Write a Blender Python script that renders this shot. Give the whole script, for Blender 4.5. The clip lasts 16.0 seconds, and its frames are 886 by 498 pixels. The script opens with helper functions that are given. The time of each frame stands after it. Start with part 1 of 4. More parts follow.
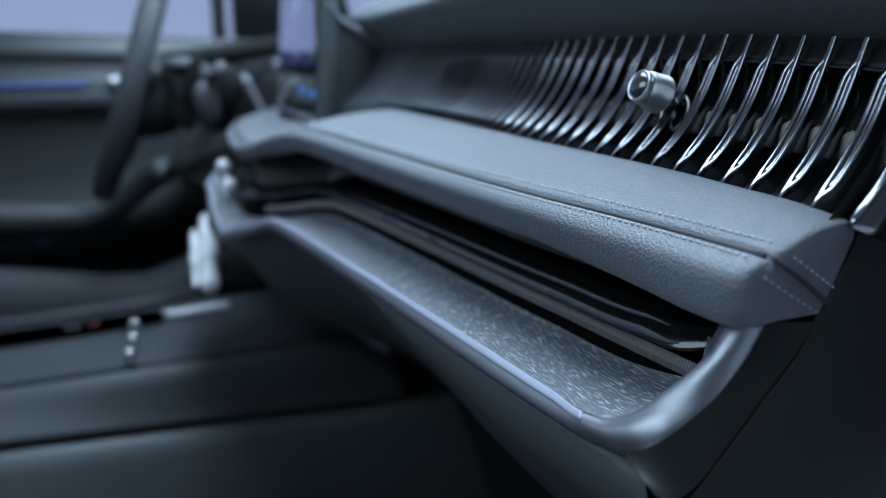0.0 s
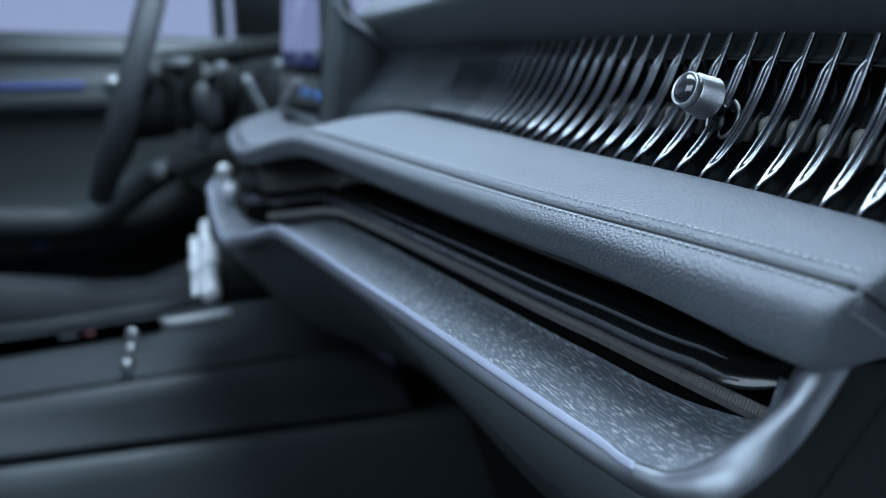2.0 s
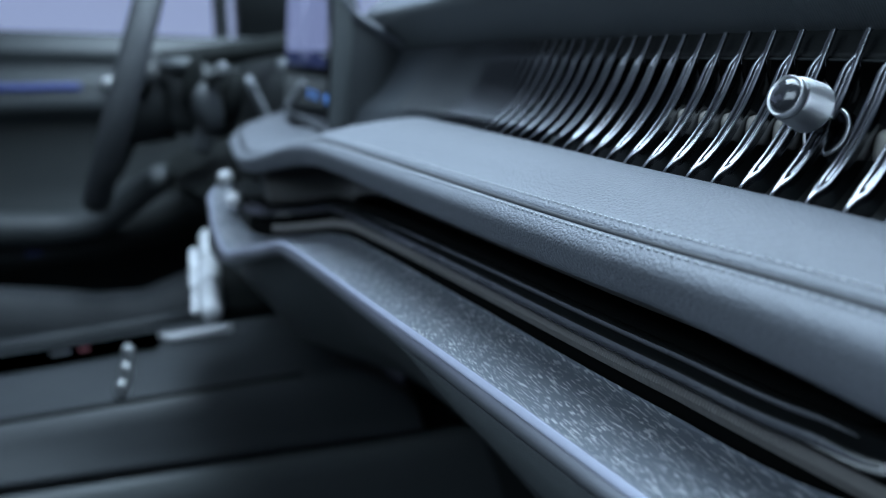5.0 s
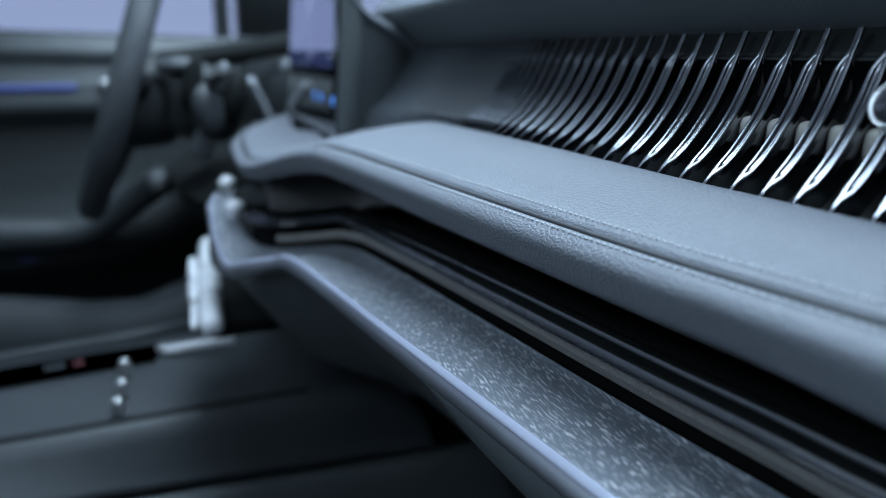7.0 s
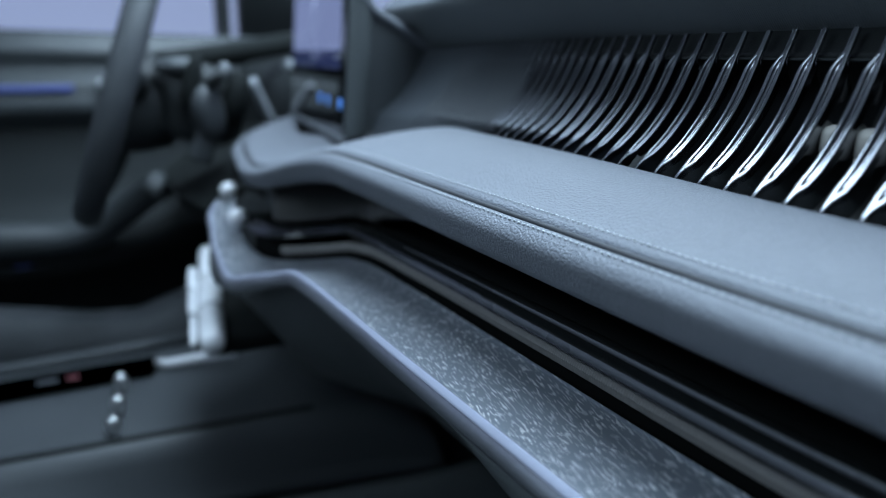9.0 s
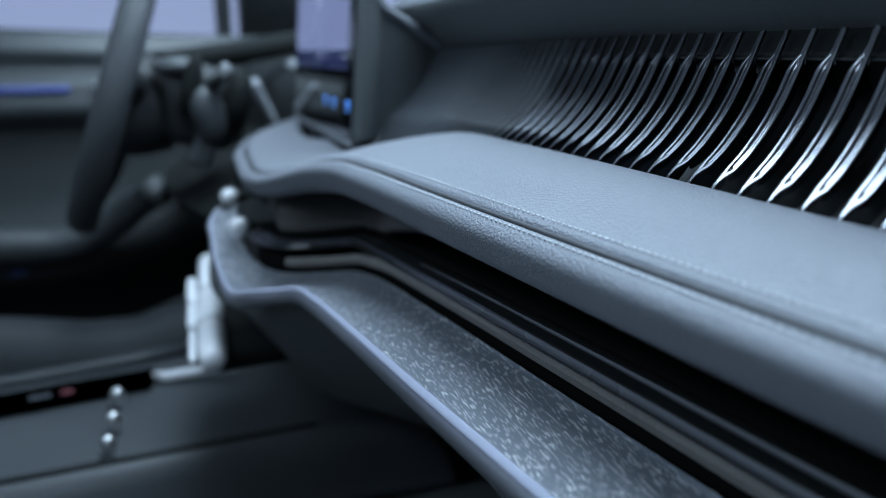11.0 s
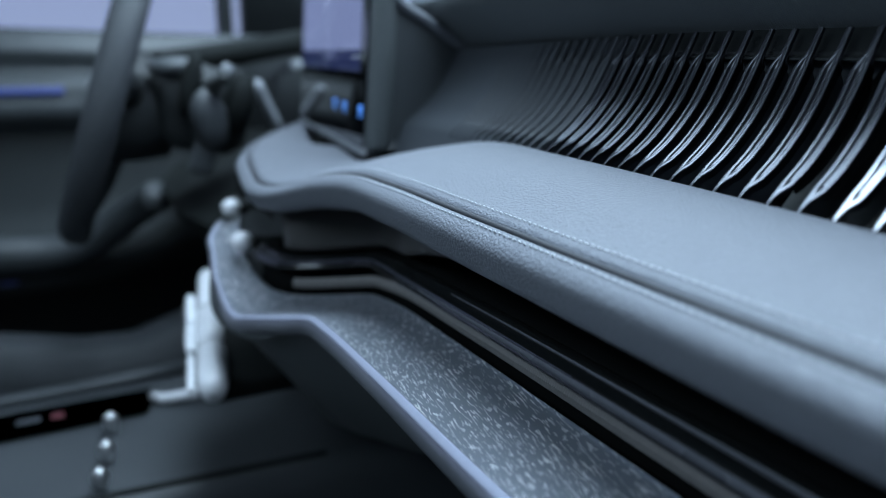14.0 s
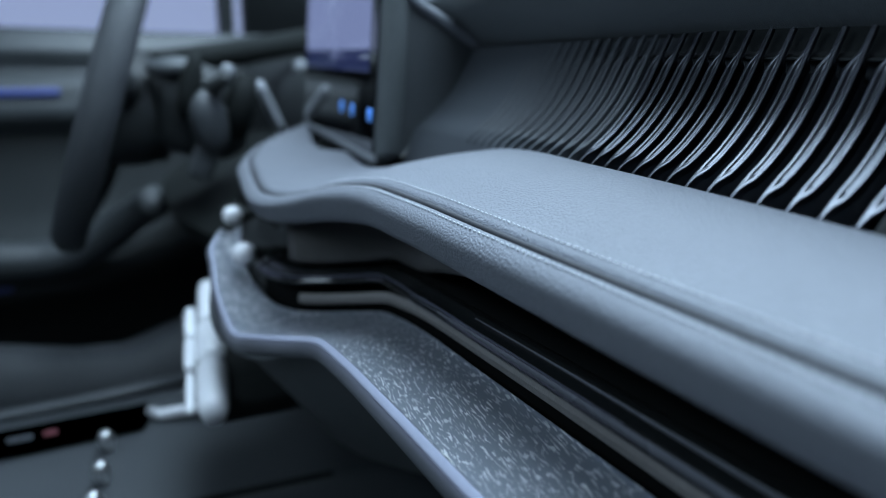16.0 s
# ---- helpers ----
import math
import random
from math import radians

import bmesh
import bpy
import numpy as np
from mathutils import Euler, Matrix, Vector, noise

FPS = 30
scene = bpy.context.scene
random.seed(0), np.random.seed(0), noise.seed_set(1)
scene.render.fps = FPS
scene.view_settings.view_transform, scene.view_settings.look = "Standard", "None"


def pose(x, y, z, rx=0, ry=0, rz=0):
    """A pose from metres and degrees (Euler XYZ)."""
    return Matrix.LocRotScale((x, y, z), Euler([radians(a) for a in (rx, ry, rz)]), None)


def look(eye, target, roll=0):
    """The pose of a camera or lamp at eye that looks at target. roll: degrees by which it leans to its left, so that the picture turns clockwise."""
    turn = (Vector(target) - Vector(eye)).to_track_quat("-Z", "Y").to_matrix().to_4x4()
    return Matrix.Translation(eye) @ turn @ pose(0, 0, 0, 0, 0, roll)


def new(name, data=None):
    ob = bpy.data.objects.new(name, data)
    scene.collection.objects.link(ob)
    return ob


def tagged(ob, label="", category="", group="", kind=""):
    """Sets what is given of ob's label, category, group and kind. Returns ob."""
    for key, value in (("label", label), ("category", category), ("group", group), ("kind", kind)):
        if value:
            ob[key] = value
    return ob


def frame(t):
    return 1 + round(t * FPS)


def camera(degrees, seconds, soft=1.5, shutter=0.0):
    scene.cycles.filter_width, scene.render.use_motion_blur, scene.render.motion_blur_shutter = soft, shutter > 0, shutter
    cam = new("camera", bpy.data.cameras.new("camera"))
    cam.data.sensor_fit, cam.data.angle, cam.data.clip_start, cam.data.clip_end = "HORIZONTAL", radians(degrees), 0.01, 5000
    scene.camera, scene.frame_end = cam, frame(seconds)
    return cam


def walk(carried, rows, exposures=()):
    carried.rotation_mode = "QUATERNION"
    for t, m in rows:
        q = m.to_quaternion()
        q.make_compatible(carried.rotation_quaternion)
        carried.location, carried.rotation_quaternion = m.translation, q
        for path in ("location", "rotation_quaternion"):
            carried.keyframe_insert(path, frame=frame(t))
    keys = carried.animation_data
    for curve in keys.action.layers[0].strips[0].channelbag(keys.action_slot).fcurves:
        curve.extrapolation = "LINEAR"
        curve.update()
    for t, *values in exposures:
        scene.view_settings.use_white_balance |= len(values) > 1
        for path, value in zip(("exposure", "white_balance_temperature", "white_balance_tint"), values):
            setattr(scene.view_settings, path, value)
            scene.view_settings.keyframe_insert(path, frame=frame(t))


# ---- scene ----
cam = camera(60, 16.0, soft=1.1)
cam.data.dof.use_dof = True
cam.data.dof.focus_distance = 0.318
cam.data.dof.aperture_fstop = 4.9
SLIDE = ((0, 0), (0.5, 0.0245), (1, 0.0518), (2, 0.114), (3, 0.180), (4.2, 0.2495), (6.3, 0.3887), (7.7, 0.4875), (9.2, 0.5886), (11.3, 0.7164),
         (13.5, 0.8521), (14.7, 0.925), (16, 1))
walk(cam, [(t, pose(-0.326 * s, 0.0682 * s, 1.0, 75.737 - 0.05 * s, 0, 62 + 0.323 * s)) for t, s in SLIDE])

# ---- light: photo studio with two unseen lamps, a large softbox overhead and an added rear fill ----
world = bpy.data.worlds.new("studio")
scene.world = world
world.use_nodes = True
world.node_tree.nodes["Background"].inputs["Color"].default_value = (0.42, 0.50, 0.72, 1)
world.node_tree.nodes["Background"].inputs["Strength"].default_value = 0.25
scene.view_settings.exposure = 0.38


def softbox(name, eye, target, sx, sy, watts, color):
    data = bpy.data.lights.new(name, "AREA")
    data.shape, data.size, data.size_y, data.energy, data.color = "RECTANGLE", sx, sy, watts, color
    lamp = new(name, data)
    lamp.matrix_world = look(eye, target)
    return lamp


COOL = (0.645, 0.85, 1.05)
# overhead lamp, out of view; its edges are sized to the fin reflections
softbox("unseen_softbox_front", (-0.75, 0.66, 2.35), (-0.73, 0.53, 0.9), 2.05, 1.7, 85, COOL)
# fill lamp added behind the seats to brighten fins, tray and console
softbox("unseen_fill_rear", (-0.60, -1.28, 1.80), (-0.65, 0.15, 0.80), 1.5, 0.95, 14.5, COOL)


# ---- materials ----
def material(name, color, rough=0.5, metal=0.0, coat=0.0, vary=0.15, grain=60.0, bump=0.0, bump_scale=400.0, bump_kind="noise", emit=None, spec=0.5):
    m = bpy.data.materials.new(name)
    m.use_nodes = True
    nt = m.node_tree
    n, ln = nt.nodes, nt.links
    b = n["Principled BSDF"]
    b.inputs["Roughness"].default_value, b.inputs["Metallic"].default_value = rough, metal
    b.inputs["Coat Weight"].default_value, b.inputs["Specular IOR Level"].default_value = coat, spec
    b.inputs["Coat Roughness"].default_value = 0.03
    b.inputs["Base Color"].default_value = (*color, 1)
    tc = n.new("ShaderNodeTexCoord")
    if vary:
        big, small = n.new("ShaderNodeTexNoise"), n.new("ShaderNodeTexNoise")
        big.inputs["Scale"].default_value, small.inputs["Scale"].default_value = grain * 0.15, grain * 6
        big.inputs["Detail"].default_value = small.inputs["Detail"].default_value = 4
        ln.new(tc.outputs["Object"], big.inputs["Vector"])
        ln.new(tc.outputs["Object"], small.inputs["Vector"])
        mid = n.new("ShaderNodeMath")
        mid.operation = "ADD"
        ln.new(big.outputs["Fac"], mid.inputs[0])
        ln.new(small.outputs["Fac"], mid.inputs[1])
        span = n.new("ShaderNodeMapRange")
        span.inputs["From Min"].default_value, span.inputs["From Max"].default_value = 0.6, 1.4
        span.inputs["To Min"].default_value, span.inputs["To Max"].default_value = 1 - vary, 1 + vary
        ln.new(mid.outputs[0], span.inputs["Value"])
        mul = n.new("ShaderNodeVectorMath")
        mul.operation = "SCALE"
        mul.inputs[0].default_value = color
        ln.new(span.outputs[0], mul.inputs["Scale"])
        ln.new(mul.outputs[0], b.inputs["Base Color"])
        rr = n.new("ShaderNodeMapRange")
        rr.inputs["From Min"].default_value, rr.inputs["From Max"].default_value = 0.3, 0.7
        rr.inputs["To Min"].default_value, rr.inputs["To Max"].default_value = rough * 0.88, min(1, rough * 1.12)
        ln.new(big.outputs["Fac"], rr.inputs["Value"])
        ln.new(rr.outputs[0], b.inputs["Roughness"])
    if bump:
        bp = n.new("ShaderNodeBump")
        bp.inputs["Strength"].default_value, bp.inputs["Distance"].default_value = 1.0, bump
        if bump_kind == "leather":
            warp = n.new("ShaderNodeTexNoise")
            warp.inputs["Scale"].default_value = bump_scale * 0.6
            ln.new(tc.outputs["Object"], warp.inputs["Vector"])
            off = n.new("ShaderNodeVectorMath")
            off.operation = "MULTIPLY_ADD"
            off.inputs[1].default_value = (0.7 / bump_scale,) * 3
            ln.new(warp.outputs["Color"], off.inputs[0])
            ln.new(tc.outputs["Object"], off.inputs[2])
            vor = n.new("ShaderNodeTexVoronoi")
            vor.feature = "DISTANCE_TO_EDGE"
            vor.inputs["Scale"].default_value = bump_scale
            ln.new(off.outputs[0], vor.inputs["Vector"])
            cut = n.new("ShaderNodeMapRange")
            cut.interpolation_type = "SMOOTHSTEP"
            cut.inputs["From Max"].default_value = 0.30
            ln.new(vor.outputs["Distance"], cut.inputs["Value"])
            ln.new(cut.outputs[0], bp.inputs["Height"])
        elif bump_kind == "ribs":
            wave = n.new("ShaderNodeTexWave")
            wave.bands_direction = "X"
            wave.inputs["Scale"].default_value, wave.inputs["Distortion"].default_value = bump_scale, 1.5
            wave.inputs["Detail Scale"].default_value = 2.0
            ln.new(tc.outputs["Object"], wave.inputs["Vector"])
            ln.new(wave.outputs["Fac"], bp.inputs["Height"])
        else:
            nz = n.new("ShaderNodeTexNoise")
            nz.inputs["Scale"].default_value, nz.inputs["Detail"].default_value = bump_scale, 3
            ln.new(tc.outputs["Object"], nz.inputs["Vector"])
            ln.new(nz.outputs["Fac"], bp.inputs["Height"])
        ln.new(bp.outputs[0], b.inputs["Normal"])
    if emit:
        b.inputs["Emission Color"].default_value = (*emit[0], 1)
        b.inputs["Emission Strength"].default_value = emit[1]
    return m


LEATHER = material("pad_leather", (0.140, 0.150, 0.170), 0.50, vary=0.08, bump=0.00020, bump_scale=500, bump_kind="leather", spec=0.42)
THREAD = material("thread", (0.48, 0.50, 0.52), 0.75, vary=0.1)
SEAMSHADE = material("seam_shade", (0.03, 0.032, 0.036), 0.7)
HOOD = material("hood_skin", (0.078, 0.088, 0.092), 0.6, bump=0.00022, bump_scale=240, bump_kind="ribs")
PLASTIC = material("dark_plastic", (0.025, 0.0285, 0.0295), 0.55, bump=0.0002, bump_scale=1400, spec=0.35)
PANEL = material("grey_soft_panel", (0.053, 0.059, 0.064), 0.5, bump=0.0002, bump_scale=1200)
SIDEPANEL = material("console_side_plastic", (0.085, 0.094, 0.098), 0.5, bump=0.0002, bump_scale=1200)
POD = material("pod_shell", (0.080, 0.090, 0.094), 0.5, bump=0.0002, bump_scale=1200)
RIBBED = material("rib_panel", (0.035, 0.040, 0.046), 0.65, vary=0.08, spec=0.2)
BLACK = material("black_void", (0.010, 0.012, 0.0115), 0.8, vary=0.0, spec=0.15)
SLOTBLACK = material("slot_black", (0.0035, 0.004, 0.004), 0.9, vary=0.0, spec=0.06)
CAVITY = material("vent_cavity", (0.036, 0.039, 0.039), 0.6, vary=0.1, spec=0.3)
SIDESKIN = material("side_cover_plastic", (0.0100, 0.0120, 0.0122), 0.55, bump=0.0002, bump_scale=1400, spec=0.35)
DARKDASH = material("driver_dash_skin", (0.011, 0.0135, 0.014), 0.7, bump=0.0003, bump_scale=900, spec=0.3)
CAPGLASS = material("knob_glass", (0.030, 0.032, 0.036), 0.13, coat=1.0, vary=0.0)
GLOSS = material("gloss_black", (0.006, 0.0065, 0.008), 0.12, coat=1.0, vary=0.1)
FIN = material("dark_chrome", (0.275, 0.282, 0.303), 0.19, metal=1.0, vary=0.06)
# darker copies of the fin chrome, coloured for reflections that fade along the row
FINMID = material("fading_chrome_mid", (0.10, 0.105, 0.117), 0.29, metal=1.0, vary=0.1)
FINFAR = material("fading_chrome_far", (0.062, 0.066, 0.074), 0.30, metal=1.0, vary=0.1)
FINDULL = material("faded_fin", (0.038, 0.043, 0.049), 0.5, vary=0.1, spec=0.25)
SILVER = material("satin_silver", (0.335, 0.35, 0.38), 0.42, metal=0.95, vary=0.05, bump=0.00004, bump_scale=2500)
BRIGHT = material("polished_metal", (0.70, 0.71, 0.72), 0.36, metal=1.0, vary=0.04)
KNURL = material("knurled_metal", (0.54, 0.55, 0.57), 0.3, metal=1.0, vary=0.06)
RIBS = material("ribbed_strip", (0.19, 0.18, 0.172), 0.42, vary=0.12)
VANE = material("vane_plastic", (0.36, 0.345, 0.315), 0.6)
ARM = material("grey_arm", (0.17, 0.18, 0.195), 0.45)
PALELINE = material("pale_satin_line", (0.28, 0.295, 0.32), 0.4, vary=0.05)
GUIDE = material("light_guide", (0.27, 0.29, 0.36), 0.4, emit=((0.56, 0.62, 1.0), 0.024), vary=0.05)
WHEEL = material("wheel_leather", (0.040, 0.045, 0.050), 0.48, bump=0.0002, bump_scale=900, bump_kind="leather")
CARPET = material("carpet", (0.026, 0.030, 0.031), 0.95, bump=0.001, bump_scale=700)
SCREEN = material("screen_glass", (0.003, 0.003, 0.004), 0.02, vary=0.0, spec=0.5)
SLOTTRIM = material("slot_trim", (0.070, 0.068, 0.065), 0.45, vary=0.1)
RAIL = material("gloss_rail", (0.008, 0.009, 0.009), 0.13, coat=0.25, vary=0.1)
RAILGLINT = material("rail_glint", (0.07, 0.075, 0.105), 0.35, vary=0.05)
RAILSHEEN = material("rail_sheen", (0.105, 0.110, 0.125), 0.28, vary=0.1)
BLUE = material("blue_light", (0.06, 0.08, 0.24), 0.4, emit=((0.16, 0.24, 0.85), 0.03), vary=0.0)
ICON = material("icon_light", (0.1, 0.3, 0.9), 0.4, emit=((0.10, 0.36, 1.0), 0.2), vary=0.0)
HEADLINER = material("headliner", (0.50, 0.505, 0.51), 0.9, bump=0.0005, bump_scale=500)
DISPLAY = material("display", (0.02, 0.02, 0.02), 0.1, emit=((0.25, 0.32, 0.60), 0.52), vary=0.0)
BAR = material("display_bar", (0.01, 0.01, 0.02), 0.1, emit=((0.06, 0.09, 0.28), 0.2), vary=0.0)
STEELDARK = material("shadowed_steel", (0.09, 0.092, 0.096), 0.4, metal=1.0, vary=0.05)
CRYSTAL = material("pearl_crystal", (0.72, 0.735, 0.76), 0.25, coat=1.0, vary=0.05)
DOORSKIN = material("door_skin", (0.042, 0.048, 0.051), 0.5, bump=0.0003, bump_scale=900)
REDLIT = material("red_mark", (0.16, 0.05, 0.06), 0.4, emit=((0.9, 0.1, 0.12), 0.006), vary=0.0)
WHITE = material("white_mark", (0.07, 0.075, 0.085), 0.5, vary=0.05)
WALL = material("studio_paint", (0.62, 0.63, 0.65), 0.8, grain=2)
DIM = material("grey_studio_paint", (0.48, 0.485, 0.495), 0.8, grain=2)
# the backdrop's own glow stands for the light falling on it
GLOWWALL = material("glowing_backdrop", (0.7, 0.72, 0.8), 0.8, emit=((0.35, 0.43, 0.72), 0.40), vary=0.0)


def veneer():
    """Dark grey veneer with short pale pores that run slantwise along the tray."""
    m = material("fleck_veneer", (0.1, 0.1, 0.1), 0.42, vary=0.0, bump=0.00005, bump_scale=1500)
    nt = m.node_tree
    n, ln = nt.nodes, nt.links
    b = n["Principled BSDF"]
    tc = n.new("ShaderNodeTexCoord")
    warp = n.new("ShaderNodeTexNoise")
    warp.inputs["Scale"].default_value = 260
    ln.new(tc.outputs["Object"], warp.inputs["Vector"])
    off = n.new("ShaderNodeVectorMath")
    off.operation = "MULTIPLY_ADD"
    off.inputs[1].default_value = (0.0003, 0.0003, 0)
    ln.new(warp.outputs["Color"], off.inputs[0])
    ln.new(tc.outputs["Object"], off.inputs[2])
    mp = n.new("ShaderNodeMapping")
    mp.vector_type = "POINT"
    mp.inputs["Rotation"].default_value = (0, 0, radians(12))
    ln.new(off.outputs[0], mp.inputs["Vector"])
    masks = []
    for along, across, limit in ((130, 920, 0.668), (190, 1400, 0.672)):
        sc = n.new("ShaderNodeVectorMath")
        sc.operation = "MULTIPLY"
        sc.inputs[1].default_value = (along, across, 0)
        ln.new(mp.outputs[0], sc.inputs[0])
        v = n.new("ShaderNodeTexNoise")
        v.noise_dimensions = "2D"
        v.inputs["Scale"].default_value, v.inputs["Detail"].default_value = 1, 0.5
        ln.new(sc.outputs[0], v.inputs["Vector"])
        mul = n.new("ShaderNodeMapRange")
        mul.inputs["From Min"].default_value, mul.inputs["From Max"].default_value = limit, limit + 0.007
        ln.new(v.outputs["Fac"], mul.inputs["Value"])
        masks.append(mul)
    mx = n.new("ShaderNodeMath")
    mx.operation = "MAXIMUM"
    ln.new(masks[0].outputs[0], mx.inputs[0])
    ln.new(masks[1].outputs[0], mx.inputs[1])
    cloud = n.new("ShaderNodeTexNoise")
    cloud.inputs["Scale"].default_value = 95
    ln.new(tc.outputs["Object"], cloud.inputs["Vector"])
    cl = n.new("ShaderNodeMapRange")
    cl.inputs["From Min"].default_value, cl.inputs["From Max"].default_value = 0.38, 0.62
    cl.inputs["To Min"].default_value, cl.inputs["To Max"].default_value = 0.40, 1.0
    ln.new(cloud.outputs["Fac"], cl.inputs["Value"])
    fac = n.new("ShaderNodeMath")
    fac.operation = "MULTIPLY"
    ln.new(mx.outputs[0], fac.inputs[0])
    ln.new(cl.outputs[0], fac.inputs[1])
    mix = n.new("ShaderNodeMix")
    mix.data_type = "RGBA"
    mix.inputs["A"].default_value, mix.inputs["B"].default_value = (0.285, 0.315, 0.365, 1), (0.96, 0.97, 0.98, 1)
    ln.new(fac.outputs[0], mix.inputs["Factor"])
    ln.new(mix.outputs["Result"], b.inputs["Base Color"])
    return m


VENEER = veneer()


# ---- building helpers ----
def part(name, bm, mat_, parent=None, label="", smooth=True, angle=None):
    me = bpy.data.meshes.new(name)
    bmesh.ops.recalc_face_normals(bm, faces=bm.faces)
    bm.to_mesh(me)
    bm.free()
    me.materials.append(mat_)
    for p in me.polygons:
        p.use_smooth = smooth
    if smooth and angle:
        me.set_sharp_from_angle(angle=radians(angle))
    ob = new(name, me)
    if parent:
        ob.parent = parent
    if label:
        ob["label"] = label
    return ob


def thing(name, at, label, category, group="", kind=""):
    ob = new(name)
    ob.empty_display_size = 0.02
    ob.location = at
    return tagged(ob, label, category, group, kind)


def under(ob, parent):
    """Parent ob, built in world places, under a thing that stands elsewhere."""
    ob.parent = parent
    base = parent.location if parent.parent is None else parent.location + parent.parent.location
    ob.location = ob.location - base
    return ob


def loft(rows, closed=False, caps=False):
    """Skin over rows of points; closed: each row is a ring."""
    bm = bmesh.new()
    vs = [[bm.verts.new(p) for p in r] for r in rows]
    n = len(rows[0])
    for a, b in zip(vs, vs[1:]):
        for i in range(n if closed else n - 1):
            j = (i + 1) % n
            bm.faces.new((a[i], a[j], b[j], b[i]))
    if caps:
        bm.faces.new(vs[0])
        bm.faces.new(vs[-1])
    return bm


def box(size, at=(0, 0, 0), bevel=0.0, seg=2, turn=None):
    bm = bmesh.new()
    bmesh.ops.create_cube(bm, size=1)
    bmesh.ops.scale(bm, vec=size, verts=bm.verts)
    if bevel:
        bmesh.ops.bevel(bm, geom=bm.edges[:], offset=bevel, segments=seg, profile=0.5, affect="EDGES")
    if turn is not None:
        bmesh.ops.transform(bm, matrix=turn, verts=bm.verts)
    bmesh.ops.translate(bm, vec=at, verts=bm.verts)
    return bm


def spin(profile, steps, at, axis):
    """Turned solid: profile rows (radius, height along axis)."""
    q = Vector(axis).normalized().to_track_quat("Z", "Y").to_matrix()
    rows = []
    for r, h in profile:
        rows.append([Vector(at) + q @ Vector((r * math.cos(a), r * math.sin(a), h)) for a in [2 * math.pi * i / steps for i in range(steps)]])
    return loft(rows, closed=True, caps=True)


def tube(points, radius, steps=10, caps=True):
    pts = [Vector(p) for p in points]
    rows = []
    for i, p in enumerate(pts):
        t = (pts[min(i + 1, len(pts) - 1)] - pts[max(i - 1, 0)]).normalized()
        side = t.cross(Vector((0.13, 0.21, 0.97))).normalized()
        up = side.cross(t)
        r = radius(i / (len(pts) - 1)) if callable(radius) else radius
        rows.append([p + r * (math.cos(a) * side + math.sin(a) * up) for a in [2 * math.pi * k / steps for k in range(steps)]])
    return loft(rows, closed=True, caps=caps)


def smooth_table(rows):
    """A smooth curve through rows (u, a, b, ...): returns f(u)."""
    us = [r[0] for r in rows]
    vals = np.array([r[1:] for r in rows], float)
    sl = np.gradient(vals, us, axis=0)

    def at(u):
        i = min(max(int(np.searchsorted(us, u)) - 1, 0), len(us) - 2)
        h = us[i + 1] - us[i]
        t = min(max((u - us[i]) / h, 0), 1)
        a, b = vals[i], vals[i + 1]
        return (2 * t**3 - 3 * t**2 + 1) * a + (t**3 - 2 * t**2 + t) * h * sl[i] + (3 * t**2 - 2 * t**3) * b + (t**3 - t**2) * h * sl[i + 1]
    return at


def resample(points, count):
    """Smooth 3D polyline through the points, count steps."""
    d = [0.0]
    for a, b in zip(points, points[1:]):
        d.append(d[-1] + (Vector(b) - Vector(a)).length)
    f = smooth_table([(s, *p) for s, p in zip(d, points)])
    return [Vector(f(d[-1] * i / (count - 1))) for i in range(count)]


# ---- long curves of the dashboard; u is the distance across the car from the slider's start ----
FIN_FOOT = smooth_table([(0.15, 0.2445, 0.945), (0.20, 0.248, 0.948), (0.25, 0.252, 0.950), (0.30, 0.2545, 0.951), (0.36, 0.261, 0.951),
                         (0.47, 0.277, 0.951), (0.60, 0.292, 0.951), (0.74, 0.312, 0.948), (0.90, 0.33, 0.945)])
CREASE = smooth_table([(0.15, 0.2095, 0.935), (0.21, 0.2125, 0.9345), (0.32, 0.2105, 0.934), (0.45, 0.2135, 0.934), (0.57, 0.2175, 0.934),
                       (0.65, 0.221, 0.9335), (0.70, 0.221, 0.932), (0.74, 0.216, 0.926), (0.78, 0.208, 0.916), (0.81, 0.205, 0.910),
                       (0.86, 0.206, 0.905), (0.93, 0.2165, 0.9065), (0.98, 0.2265, 0.911), (1.03, 0.2475, 0.9155), (1.10, 0.284, 0.9172), (1.157, 0.3155, 0.9175), (1.21, 0.349, 0.9175)])
PAD_BACK = smooth_table([(0.15, 0.2535, 0.943), (0.168, 0.2520, 0.9440), (0.185, 0.2490, 0.9470), (0.21, 0.2490, 0.9485), (0.25, 0.252, 0.950), (0.30, 0.2545, 0.951), (0.36, 0.261, 0.951),
                         (0.47, 0.277, 0.951), (0.60, 0.292, 0.951), (0.68, 0.304, 0.949), (0.73, 0.312, 0.943), (0.79, 0.304, 0.929),
                         (0.865, 0.290, 0.9165), (0.90, 0.2955, 0.9155), (0.938, 0.302, 0.9160), (0.972, 0.3058, 0.9165), (0.988, 0.2970, 0.9165), (1.03, 0.3005, 0.9170), (1.055, 0.306, 0.9175), (1.10, 0.319, 0.9180), (1.157, 0.336, 0.9185), (1.21, 0.354, 0.919)])
